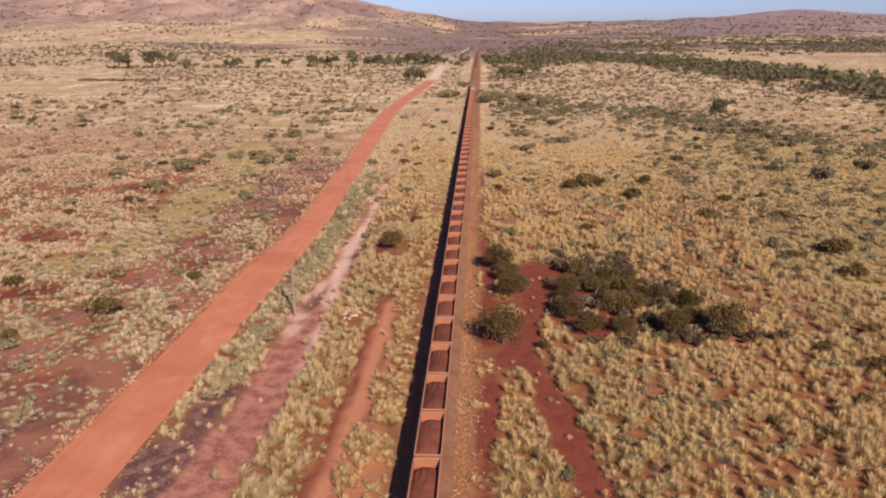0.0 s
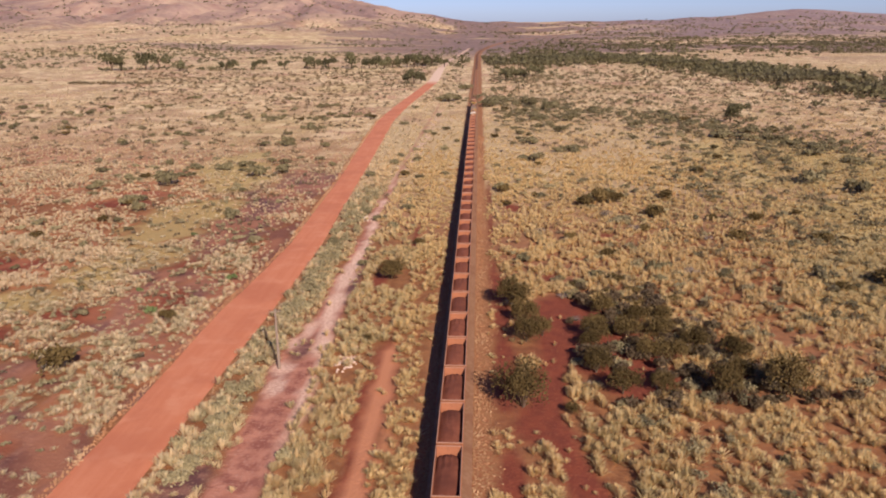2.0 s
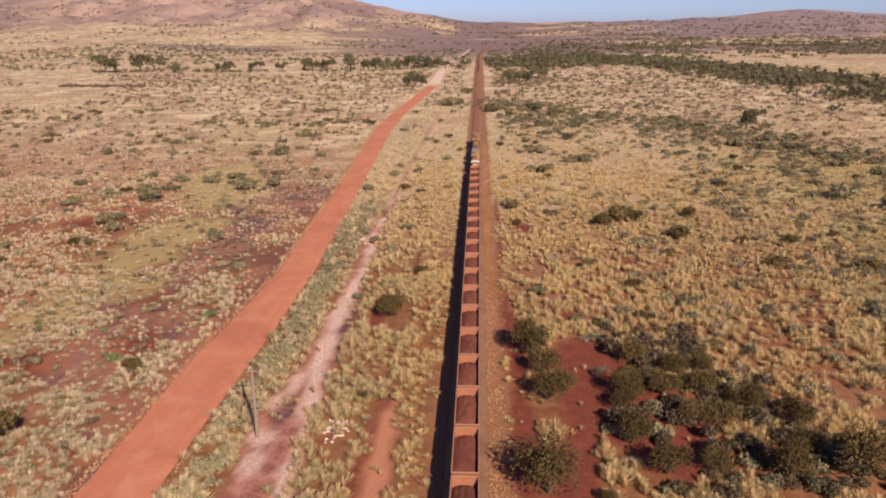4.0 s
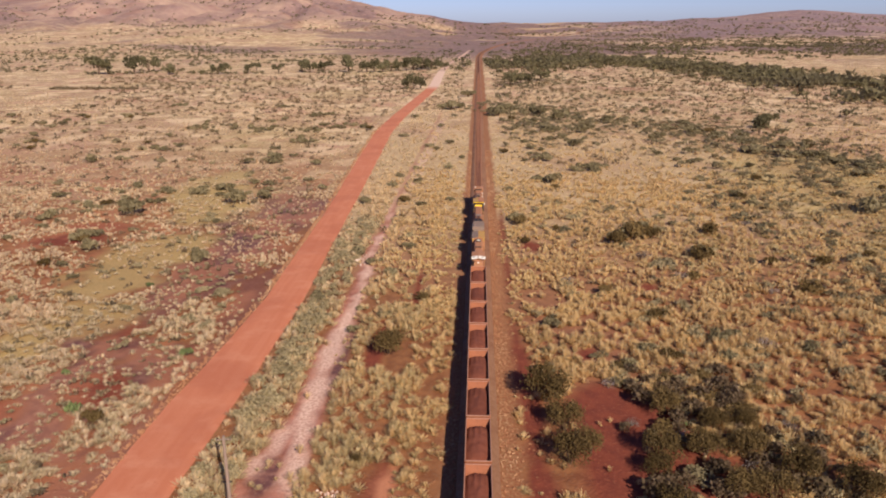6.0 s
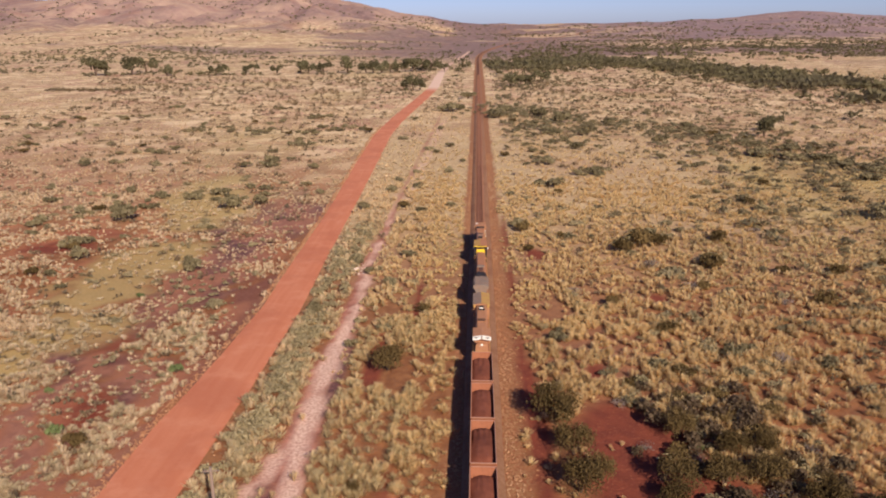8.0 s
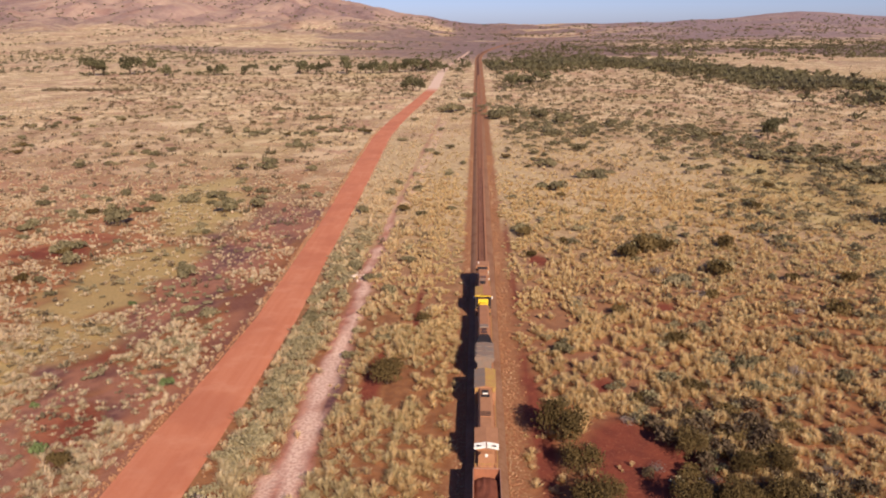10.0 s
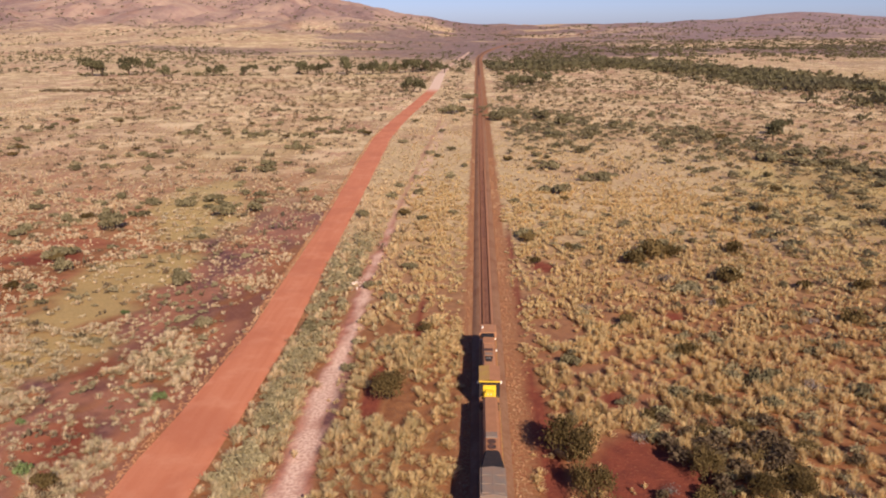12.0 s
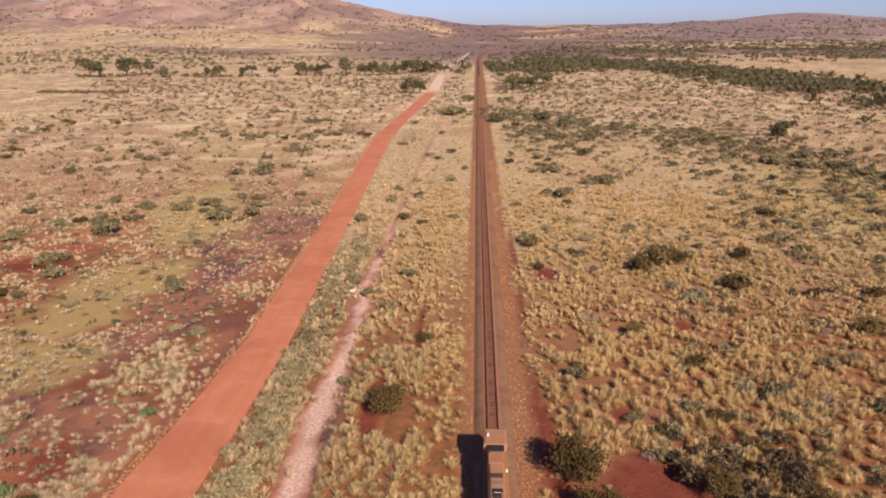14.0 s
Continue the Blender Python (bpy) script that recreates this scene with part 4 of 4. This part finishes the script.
        v = np.cross(u, d + 0.6 * rng.normal(size=(m, 3)))
        v /= np.linalg.norm(v, axis=1)[:, None] + 1e-6
        s = size * rng.uniform(0.6, 1.3, (m, 1))
        verts.append(np.stack([p - u * s, p + v * s * 0.6, p + u * s, p - v * s * 0.6], 1).reshape(-1, 3))
    v = np.concatenate(verts)
    v[:, 2] = np.maximum(v[:, 2], 0.02)
    return v, np.arange(len(v)).reshape(-1, 4)


def branches(seed, count, top, thick, bend=0.5):
    rng = random.Random(seed)
    bm = bmesh.new()
    for _ in range(count):
        a = rng.uniform(0, 6.28)
        k = rng.uniform(0.25, 1.0) * bend
        mid = (math.cos(a) * k * 0.45, math.sin(a) * k * 0.45, top * 0.5)
        tip = (math.cos(a + rng.uniform(-0.5, 0.5)) * k, math.sin(a) * k, top * rng.uniform(0.8, 1.1))
        tube(bm, (0, 0, -0.05), mid, thick, thick * 0.65, 5)
        tube(bm, mid, tip, thick * 0.65, thick * 0.2, 5)
    return bm


def build_bush(name, label, category, mat, seed, lobes, leaves, size, flat, lift, trunk_top, spread=0.55, stems=5):
    thing = tagged(new(name), label, category, "shrubs of the plain")
    part("stem", branches(seed, stems, trunk_top, 0.045), BARK, thing)
    v, f = leaf_cloud(seed, lobes, leaves, size, flat, spread, lift)
    crown = new("crown", fast_mesh("crown", v, f, mat))
    crown.parent = thing
    return thing


def plant(models, spots, seed, stretch=1.0, grow=1.0):
    rng = random.Random(seed)
    for x, y, w in spots:
        ob = copy_thing(rng.choice(models), Matrix())
        s = w / 2 * grow * rng.uniform(0.88, 1.06)
        z = float(height(np.array([x]), np.array([y]))[0])
        ob.matrix_basis = Matrix.LocRotScale((x, y, z - 0.03), Euler((0, 0, rng.uniform(0, 6.28))), (s, s, s * stretch * rng.uniform(0.85, 1.15)))


def drop_models(models):
    for ob in models:
        for o in (*ob.children_recursive, ob):
            bpy.data.objects.remove(o)


MULGAS = [build_bush("mulga_bush", "dense dark olive mulga bush on red soil", "bush", MULGA, s, 13, 3300, 0.042, 0.8, 0.36, 0.8) for s in (11, 12, 13)]
LOW_MULGAS = [build_bush("mulga_bush", "dense dark olive mulga bush on red soil", "bush", MULGA, s, 9, 720, 0.105, 0.8, 0.36, 0.8) for s in (14, 15, 16)]
GREENS = [build_bush("acacia_shrub", "green acacia shrub standing in dry grass", "shrub", GREEN, s, 7, 420, 0.14, 0.65, 0.28, 0.6) for s in (21, 22, 23)]
GREYS = [build_bush("saltbush", "low grey-green saltbush among dry tussocks", "shrub", GREYB, s, 7, 350, 0.14, 0.5, 0.18, 0.4) for s in (31, 32)]
TWIGS = [build_bush("dead_shrub", "grey leafless dead shrub in dry grass", "shrub", TWIG, s, 6, 420, 0.05, 0.55, 0.2, 0.6, 0.55, 16) for s in (41, 42)]
TREES = [build_bush("gum_tree", "small grey-green gum tree with an open crown", "tree", GUMM, s, 6 + s % 3, 460, 0.13, 1.0, 0.50, 1.0, 0.78, 5) for s in (51, 52, 53, 54)]

plant(MULGAS, [(-15.6, 172.5, 7.2), (10.3, 156.5, 8.0), (12.2, 148.5, 6.4), (12.0, 140, 6.0), (15.0, 142.5, 4.2), (10.2, 117, 9.6), (-16, 139, 1.8)], 1, 1.42)
plant(MULGAS, [(22.5, 128.5, 5.6), (25.5, 121.5, 5.4), (32, 133.5, 4.8), (35.5, 133.5, 6), (31.5, 121.5, 4.8), (40.5, 121.5, 7.2), (49.5, 122, 7.6), (27.5, 153.5, 5.2), (23, 138, 4.5), (45, 128, 4.5), (17, 115, 2.2),
               (24, 141, 6), (30, 142, 6), (36, 143, 6), (41, 138, 6), (46, 134, 6), (33, 149, 5), (38, 150, 4)], 13, 1.4)
plant(GREENS, [(11, 263, 5.8), (42, 248, 8.0), (36, 243, 6.0), (54, 230, 5.6), (25, 168, 4.2), (43, 179, 4), (58, 176, 4.2), (46, 182, 3.6), (118, 274, 9),
               (126, 259, 10), (149, 277, 9), (14, 185, 3.8), (-104, 267, 8), (-99, 231, 5.4), (-78, 284, 8), (-70, 288, 6), (-69, 226, 5),
               (-67, 222, 4.4), (-33.4, 199, 3.6), (-33.2, 197, 3.0), (17, 78, 2.6), (21.5, 92, 1.0), (43, 104, 1.8)], 2, 1.15)
plant(GREENS, [(26, 316, 7), (44, 339, 7), (28, 360, 6.5), (-19, 387, 4.2), (-22, 315, 4), (-18, 280, 4), (-7, 365, 3.6), (55, 440, 10), (47, 492, 13), (37, 517, 13),
               (18, 543, 12), (30, 480, 9), (44, 399, 8), (73, 481, 9), (84, 415, 7), (-18, 545, 13), (-13, 556, 10), (-24, 552, 9), (-8, 633, 11), (10, 514, 12), (14, 531, 9)], 3, 1.0)
plant(GREENS, [(110, 441, 12), (118, 424, 11), (126, 410, 9), (120, 381, 11), (130, 372, 10), (137, 394, 11), (139, 369, 12), (144, 357, 11), (152, 345, 10),
               (113, 471, 10), (100, 452, 9), (153, 461, 8), (140, 330, 10), (150, 315, 9), (-88, 357, 6), (-105, 297, 5)], 4, 0.65)
FRESHES = [build_bush("green_shrub", "bright green leafy shrub on stony red ground", "shrub", FRESH, 24, 7, 420, 0.14, 0.75, 0.3, 0.6)]
plant(FRESHES, [(-60.2, 150.8, 2.8), (-50.6, 170.5, 3.0), (-68, 163, 1.8), (-72, 205, 2.2), (29, 150, 2.0)], 17, 1.1)
drop_models(FRESHES)
plant(LOW_MULGAS, [(62, 250, 6), (70, 205, 5), (90, 203, 6), (91, 172, 8.5), (79, 167, 5), (87, 155, 7), (81, 224, 4.6), (95, 231, 3.4), (75, 124, 4), (69, 109, 4.4), (53, 88, 3), (62, 98, 3.6), (66, 93, 3.0), (72, 104, 4.4), (78, 112, 5), (64, 116, 4), (58, 103, 2.6), (83, 121, 5), (47, 92, 2.0), (-65, 126, 6.5),
               (-93, 142, 5), (-56, 148, 4), (33, 86, 2.2), (24, 168, 4), (84, 292, 5), (69, 225, 4), (33, 172, 4), (41, 245, 8.5), (36, 240, 6.5), (46, 246, 6), (54, 228, 6.5), (12, 259, 5), (48, 214, 4.5), (34, 190, 4), (27, 203, 3.6)], 5, 0.95)
plant(LOW_MULGAS, [(29, 157, 5), (34, 158, 5), (38, 153, 5), (30, 163, 4.5), (36, 165, 4), (42, 160, 4), (26, 149, 4)], 15, 0.65)
plant(GREYS, [(44, 223, 7), (43, 222, 6), (50, 254, 5), (58, 235, 4.8), (32, 164, 4.6), (42, 195, 3.6), (20, 201, 4.6), (49, 174, 4), (81, 227, 4.4), (57, 191, 4.4),
              (-32, 155, 5), (-31, 165, 5), (-33.4, 171, 4.0), (-31, 154, 4), (-33.6, 216, 4.4), (-23, 193, 3.6), (-21, 103, 4.4), (-18, 190, 3.4), (-21, 315, 4.4),
              (-24, 288, 4.6), (-15, 216, 3.4), (-35.6, 98, 2.4), (13, 186, 3.4), (32, 189, 3), (27, 131, 5.0), (28.5, 137, 5), (44, 124, 4.6), (53, 126, 5), (42, 145, 4.5), (36, 124.5, 4.2), (20, 131, 3), (24, 146, 3.6)], 6, 0.8)
plant(TWIGS, [(35, 85, 3.0), (37, 82, 2.6), (33, 88, 2.2), (41, 91, 2.4), (28, 80, 1.8), (75, 260, 4), (46, 214, 4.5), (21, 162, 3.4), (20, 210, 4), (51, 178, 4), (-21, 162, 2), (13, 338, 3.4), (40, 228, 5), (62, 205, 4), (38, 128, 4.6), (35, 138, 5), (28, 147, 4), (20.5, 123.5, 3.2), (47, 131, 4), (33, 127, 3.6), (22, 150, 3.4), (44, 150, 3.6)], 7, 0.9)
plant(TREES, [(153, 458, 9), (141, 434, 9), (-433, 900, 20), (-424, 905, 16), (-400, 919, 17), (-396, 948, 18), (-351, 900, 13), (-295, 899, 13), (-288, 905, 10), (-266, 917, 11),
              (-270, 967, 10), (-232, 926, 10), (-204, 926, 15), (-196, 930, 11), (-178, 926, 14), (-152, 935, 15)], 8, 1.25, 1.25)
plant(TREES, [(-130, 935, 14), (-122, 940, 13), (-112, 935, 13), (-103, 944, 14), (-95, 950, 14), (-86, 955, 13), (-78, 964, 15), (-68, 972, 13), (-58, 985, 15), (-56, 704, 12),
              (-62, 708, 9), (-50, 702, 8), (-40, 955, 11), (28, 732, 12), (47, 761, 12), (38, 750, 10), (60, 790, 12)], 9, 1.25, 1.2)

# loose thickets on the plain: x, y, breadth
THICKETS = [(-117, 447, 20), (-92, 447, 14), (-98, 516, 20), (-87, 363, 23), (-80, 300, 22), (-111, 283, 12), (-106, 300, 7), (-119, 276, 8), (-106, 242, 8),
            (-125, 261, 9), (-216, 514, 14), (-209, 568, 15), (-148, 456, 12), (-87, 412, 21), (-133, 560, 11), (-74, 458, 12), (-148, 388, 10)]
THICKETS += [(24.7, 321, 11), (43.7, 345, 12), (24, 366, 11), (36, 450, 17), (60, 493, 16), (20, 460, 10), (18, 562, 14), (106, 548, 18), (94, 433, 11), (120, 381, 14),
             (150, 410, 20), (83, 295, 7), (78, 262, 7), (144, 370, 18), (122, 319, 11), (85, 357, 8), (25, 407, 8), (41, 415, 10)]
SOFTS = [build_bush("thicket_shrub", "soft grey-green shrub in a loose thicket", "shrub", GREEN, s, 6, 190, 0.19, 0.6, 0.26, 0.5, 0.6, 3) for s in (61, 62, 63)]
rngt = random.Random(78)
plant(SOFTS, [(x + rngt.gauss(0, w / 3.4), y + rngt.gauss(0, w / 2.6), rngt.uniform(2.2, 4.6) + w * 0.07) for x, y, w in THICKETS for _ in range(3 + w // 3)], 16, 0.9)
drop_models(SOFTS)

rngs = random.Random(77)
spots = {"g": [], "m": [], "s": []}
while sum(len(v) for v in spots.values()) < 290:
    y = 90 + 420 * rngs.random() ** 0.8
    x = rngs.uniform(-1, 1) * (10 + 0.62 * y)
    c = land(np.array([x]), np.array([y]))
    if abs(x) < 9 or abs(x - np.interp(y, RY, RX)) < np.interp(y, RY, RW) / 2 + 3.2 or c["pale"][0] > 0.2 or (abs(x) < 70 and y < 170):
        continue
    kind = rngs.choice("gggmssss")
    spots[kind].append((x, y, rngs.uniform(1.2, 3.4) + y * 0.006))
plant(GREENS, spots["g"], 10, 1.0)
plant(LOW_MULGAS, spots["m"], 11, 0.85)
plant(GREYS, spots["s"], 12, 0.95)
drop_models(MULGAS + LOW_MULGAS + GREENS + GREYS + TWIGS + TREES)


def far_woods(name, spots, mat, label, seed, leaves=26, size=0.34):
    """Many far trees as loose clumps of leaves in one object."""
    rng = np.random.default_rng(seed)
    v0, f0 = leaf_cloud(seed, 5, leaves, size, 0.75, 0.5, 0.35)
    vs, fs = [], []
    for k, (x, y, w) in enumerate(spots):
        a = rng.uniform(0, 6.28)
        r = np.array(((math.cos(a), -math.sin(a), 0), (math.sin(a), math.cos(a), 0), (0, 0, 1)))
        vs.append(v0 @ r.T * (w / 2, w / 2, w / 2 * rng.uniform(0.7, 1.1)) + (x, y, 0))
        fs.append(f0 + k * len(v0))
    v = np.concatenate(vs)
    base = height(np.array([s[0] for s in spots]), np.array([s[1] for s in spots]))
    v[:, 2] += np.repeat(base, len(v0))
    return tagged(new(name, fast_mesh(name, v, np.concatenate(fs), mat)), label, "trees", kind="stuff")


BELT = [(20, 1080), (70, 1020), (130, 1150), (190, 1210), (229, 1102), (262, 959), (292, 867), (303, 761), (307, 670), (330, 560), (380, 430)]
def belt_spots():
    rng = np.random.default_rng(5)
    out = []
    for (xa, ya), (xb, yb) in zip(BELT, BELT[1:]):
        for _ in range(250):
            k = rng.uniform()
            out.append((xa + (xb - xa) * k + rng.normal() * 33, ya + (yb - ya) * k + rng.normal() * 58, rng.uniform(8, 16)))
    return [s for s in out if abs(s[0] - float(track_x(s[1]))) > 12 and float(fbm(np.array([s[0]]), np.array([s[1]]), 40, 421)[0]) > 0.37]


far_woods("creek_woodland", belt_spots(), WOODG, "dark green belt of gum trees along a creek", 301, 34, 0.27)


def far_spots(seed, count, y0, y1, cut):
    rng = np.random.default_rng(seed)
    y = rng.uniform(y0, y1, count * 4)
    x = rng.uniform(-1, 1, count * 4) * (60 + 0.66 * y)
    keep = (fbm(x, y, 240, 401) > cut) & (np.abs(x - track_x(y)) > 14) & (np.abs(x - np.interp(y, RY, RX)) > 9)
    w = rng.uniform(0.5, 1.3, count * 4) * (1.3 + y * 0.0042)
    return list(zip(x[keep][:count], y[keep][:count], w[keep][:count]))


def patch_spots(seed, count, boxes, w0, w1):
    rng = np.random.default_rng(seed)
    out = []
    for x0, x1, y0, y1 in boxes:
        x, y = rng.uniform(x0, x1, count), rng.uniform(y0, y1, count)
        keep = (fbm(x, y, 45, 411) > 0.47) & (np.abs(x - track_x(y)) > 12) & (np.abs(x - np.interp(y, RY, RX)) > 9)
        out += list(zip(x[keep], y[keep], rng.uniform(w0, w1, keep.sum())))
    return out


CREEK = [(16, 570), (30, 530), (48, 498), (78, 472), (110, 441), (122, 412), (132, 385), (146, 356), (168, 330), (205, 300)]


def creek_spots(seed):
    rng = np.random.default_rng(seed)
    out = []
    for (xa, ya), (xb, yb) in zip(CREEK, CREEK[1:]):
        for _ in range(70):
            k = rng.uniform()
            out.append((xa + (xb - xa) * k + rng.normal() * 13, ya + (yb - ya) * k + rng.normal() * 22, rng.uniform(2.0, 6.0)))
    return out


far_woods("creek_scrub", creek_spots(12) + patch_spots(29, 170, [(12, 60, 400, 800), (14, 90, 520, 900)], 2.2, 6.5) + patch_spots(11, 75, [(14, 70, 440, 700), (14, 70, 560, 760), (20, 110, 700, 1000), (14, 120, 760, 1050), (70, 150, 130, 300), (90, 230, 480, 700), (40, 200, 1000, 1300), (14, 120, 290, 480), (80, 220, 300, 520), (12, 60, 300, 420), (12, 70, 400, 560)], 2.0, 6.0), SCRUBG, "dull green scrub thickets along a dry creek", 307, 40, 0.235)
far_woods("distant_woodland", patch_spots(17, 900, [(60, 900, 1150, 1900), (150, 1100, 1300, 2300), (500, 1500, 1500, 2700)], 8, 15), WOODG, "dull green woodland on the distant plain", 311, 16)
far_woods("low_scrub", [s for s in far_spots(15, 6500, 120, 860, 0.30) if abs(s[0]) > 12 and (abs(s[0]) > 60 or s[1] > 240 or s[0] < -52 or (s[0] > 24 and s[1] > 165))], SCRUBM, "small dull brown-green scrub dotted over the plain", 309, 10, 0.38)
far_woods("plain_thicket", patch_spots(19, 150, [(-450, -140, 880, 960), (-150, -20, 930, 1000), (-420, -90, 1020, 1180), (-680, -470, 930, 1080)], 4, 9), WOODG, "dull green thicket among gum trees on the far plain", 313, 24)
far_woods("brown_scrub", [(random.Random(k).uniform(-378, -300), random.Random(k + 999).gauss(704, 5), 3 + 3 * random.Random(k + 5).random()) for k in range(150)], SCRUBM, "low brown scrub in a strip on the pale plain", 317, 14, 0.3)
rng_strip = np.random.default_rng(88)
SHRUBBY = [(-33 + rng_strip.normal() * 3.0, rng_strip.uniform(95, 262), rng_strip.uniform(1.6, 3.6)) for _ in range(230)]
SHRUBBY = [s for s in SHRUBBY if np.interp(s[1], RY, RX) + np.interp(s[1], RY, RW) / 2 + 1.7 < s[0] < -28.5 and abs(s[0] - np.interp(s[1], PY, PX)) > np.interp(s[1], PY, PW) / 2 + 1.2]
far_woods("grey_shrubbery", SHRUBBY, GREYB, "soft grey-green shrubs crowded between road and worn track", 319, 190, 0.14)
far_woods("olive_scrub", patch_spots(23, 420, [(72, 160, 140, 340)], 1.4, 4.2), SCRUBG, "olive green scrub crowded along the edge of the grassland", 321, 60, 0.17)
rng_east = np.random.default_rng(97)
EAST = [(rng_east.uniform(11, 95), rng_east.uniform(72, 290), rng_east.uniform(1.5, 3.6)) for _ in range(330)]
EAST = [e for e in EAST if e[0] < 18 + 0.42 * e[1] and float(fbm(np.array([e[0]]), np.array([e[1]]), 26, 441)[0]) > 0.45 and not (e[0] < 21 and e[1] < 165)]
far_woods("grey_bushlets", EAST[::2], GREYB, "low grey bushes scattered through the tall dry grass", 327, 190, 0.14)
far_woods("olive_bushlets", EAST[1::2], SCRUBG, "low olive bushes scattered through the tall dry grass", 329, 190, 0.14)
rng_west = np.random.default_rng(95)
WEST = [(rng_west.uniform(-92, -50.5), rng_west.uniform(78, 250), rng_west.uniform(1.0, 2.8)) for _ in range(420)]
far_woods("grey_tussock_shrubs", [w for w in WEST if float(fbm(np.array([w[0]]), np.array([w[1]]), 12, 431)[0]) > 0.44], GREYB, "small grey-green shrubs on stony red ground", 325, 110, 0.17)
rng_brush = np.random.default_rng(91)
BRUSH = [(bx + rng_brush.normal() * 4.4, by + rng_brush.normal() * 4.0, rng_brush.uniform(2.2, 5.2)) for bx, by in ((24, 130), (29, 149), (34, 134), (40, 121), (49, 123), (31, 121), (36, 146), (28, 160), (37, 159), (43, 134)) for _ in range(13)]
far_woods("dry_brush", [b for b in BRUSH if b[0] > 20.5], DRYB, "tangled brown dry brush between the mulga bushes", 323, 250, 0.13)
far_woods("far_scrub", far_spots(7, 2600, 520, 1700, 0.47), WOODG, "scattered dark scrub over the distant plain", 303, 15)
far_woods("eastern_hill_scrub", [s for s in far_spots(18, 3600, 1300, 3100, 0.43) if s[0] > 60], SCRUBM, "low brown scrub on the eastern slopes", 331, 10)
far_woods("hill_scrub", far_spots(8, 3300, 1250, 3700, 0.46), WOODG, "sparse dark scrub on the distant slopes", 305, 12)


def stones(name, x, y, size, mat, label, seed):
    """Loose angular stones lying on the land."""
    rng = np.random.default_rng(seed)
    n = len(x)
    base = np.array([(1, 0, 0), (-0.5, 0.87, 0), (-0.5, -0.87, 0), (0.1, 0.1, 0.9), (0, 0, -0.3)])
    v = base[None] * rng.uniform(0.6, 1.4, (n, 5, 3)) * size[:, None, None]
    a = rng.uniform(0, 6.28, n)
    c, s = np.cos(a)[:, None], np.sin(a)[:, None]
    v = np.stack([v[..., 0] * c - v[..., 1] * s + x[:, None], v[..., 0] * s + v[..., 1] * c + y[:, None], v[..., 2] + height(x, y)[:, None] + 0.03], -1)
    f = np.array([(0, 1, 3), (1, 2, 3), (2, 0, 3), (1, 0, 4), (2, 1, 4), (0, 2, 4)])
    faces = (f[None] + (np.arange(n) * 5)[:, None, None]).reshape(-1, 3)
    return tagged(new(name, fast_mesh(name, v.reshape(-1, 3), faces, mat)), label, "stones", kind="stuff")


ROCKS = ((-18.5, 131.5), (-29.5, 224.5))


def lay_stones():
    rng = np.random.default_rng(61)
    n = 5200
    y = 55 + 330 * rng.uniform(0, 1, n) ** 1.2
    side = rng.uniform(0, 1, n) < 0.72
    x = np.where(side, 2.95 + np.abs(rng.normal(0, 1.5, n)), -2.95 - np.abs(rng.normal(0, 0.7, n)))
    stones("trackside_stones", x, y, rng.uniform(0.08, 0.22, n), STONE, "pale orange stones scattered along the track formation", 62)
    n = 4200
    y = 55 + 420 * rng.uniform(0, 1, n) ** 1.2
    edge = np.where(rng.uniform(0, 1, n) < 0.85, -1, 1)
    x = np.interp(y, RY, RX) + edge * (np.interp(y, RY, RW) / 2 + 0.5 + rng.normal(0, 0.28, n))
    stones("roadside_stones", x, y, rng.uniform(0.10, 0.28, n), STONE, "pale graded stones in a windrow along the dirt road", 63)

    n = 160
    cx = np.where(rng.uniform(0, 1, n) < 0.5, ROCKS[0][0], ROCKS[1][0])
    cy = np.where(cx == ROCKS[0][0], ROCKS[0][1], ROCKS[1][1])
    stones("pale_rocks", cx + rng.normal(0, 1.1, n), cy + rng.normal(0, 1.8, n), rng.uniform(0.12, 0.4, n), CHALKM, "small heap of pale broken rocks beside a worn track", 64)


lay_stones()


def build_pole(x, y, tall):
    pole = tagged(new("utility_pole"), "tall weathered utility pole with a short crossarm", "utility pole")
    part("pole_shaft", tube(bmesh.new(), (0, 0, -0.2), (0, 0, tall), 0.26, 0.17, 12), POLEM, pole)
    part("crossarm", boxed(-0.9, 0.9, -0.06, 0.06, tall - 0.5, tall - 0.36, bevel=0.02), POLEM, pole)
    for sx in (-0.75, 0.75):
        part("insulator", tube(bmesh.new(), (sx, 0, tall - 0.36), (sx, 0, tall - 0.12), 0.07, 0.05, 10), BLACKM, pole, "dark insulator")
    part("equipment_bracket", boxed(-0.5, 0.5, -0.08, 0.08, tall * 0.42, tall * 0.42 + 0.14, bevel=0.02), BLACKM, pole)
    pole.matrix_basis = pose(x, y, float(height(np.array([x]), np.array([y]))[0]), 0, 0, 8)
    return pole


build_pole(-29.0, 128.2, 10.5)
build_sleepers()


def motions():
    """The train rolls towards the camera; its far end is at these places."""
    far_end = [(0, 636.2), (0.5, 604.5), (1.0, 572.7), (1.5, 541.3), (2.0, 510.0), (2.5, 478.6), (3.0, 447.0), (5.5, 305.0), (6.0, 285.7), (6.5, 273.0),
               (7.0, 264.0), (7.5, 255.6), (8.0, 248.4), (10.5, 213.3), (11.0, 205.7), (11.5, 198.0), (12.0, 190.1), (12.5, 182.2), (13.0, 174.7),
               (13.5, 167.4), (14.0, 160.2)]
    for ob, s, turn in TRAIN:
        walk(ob, [(t, pose(0, y + s, RAIL_TOP, 0, 0, turn)) for t, y in far_end])


motions()
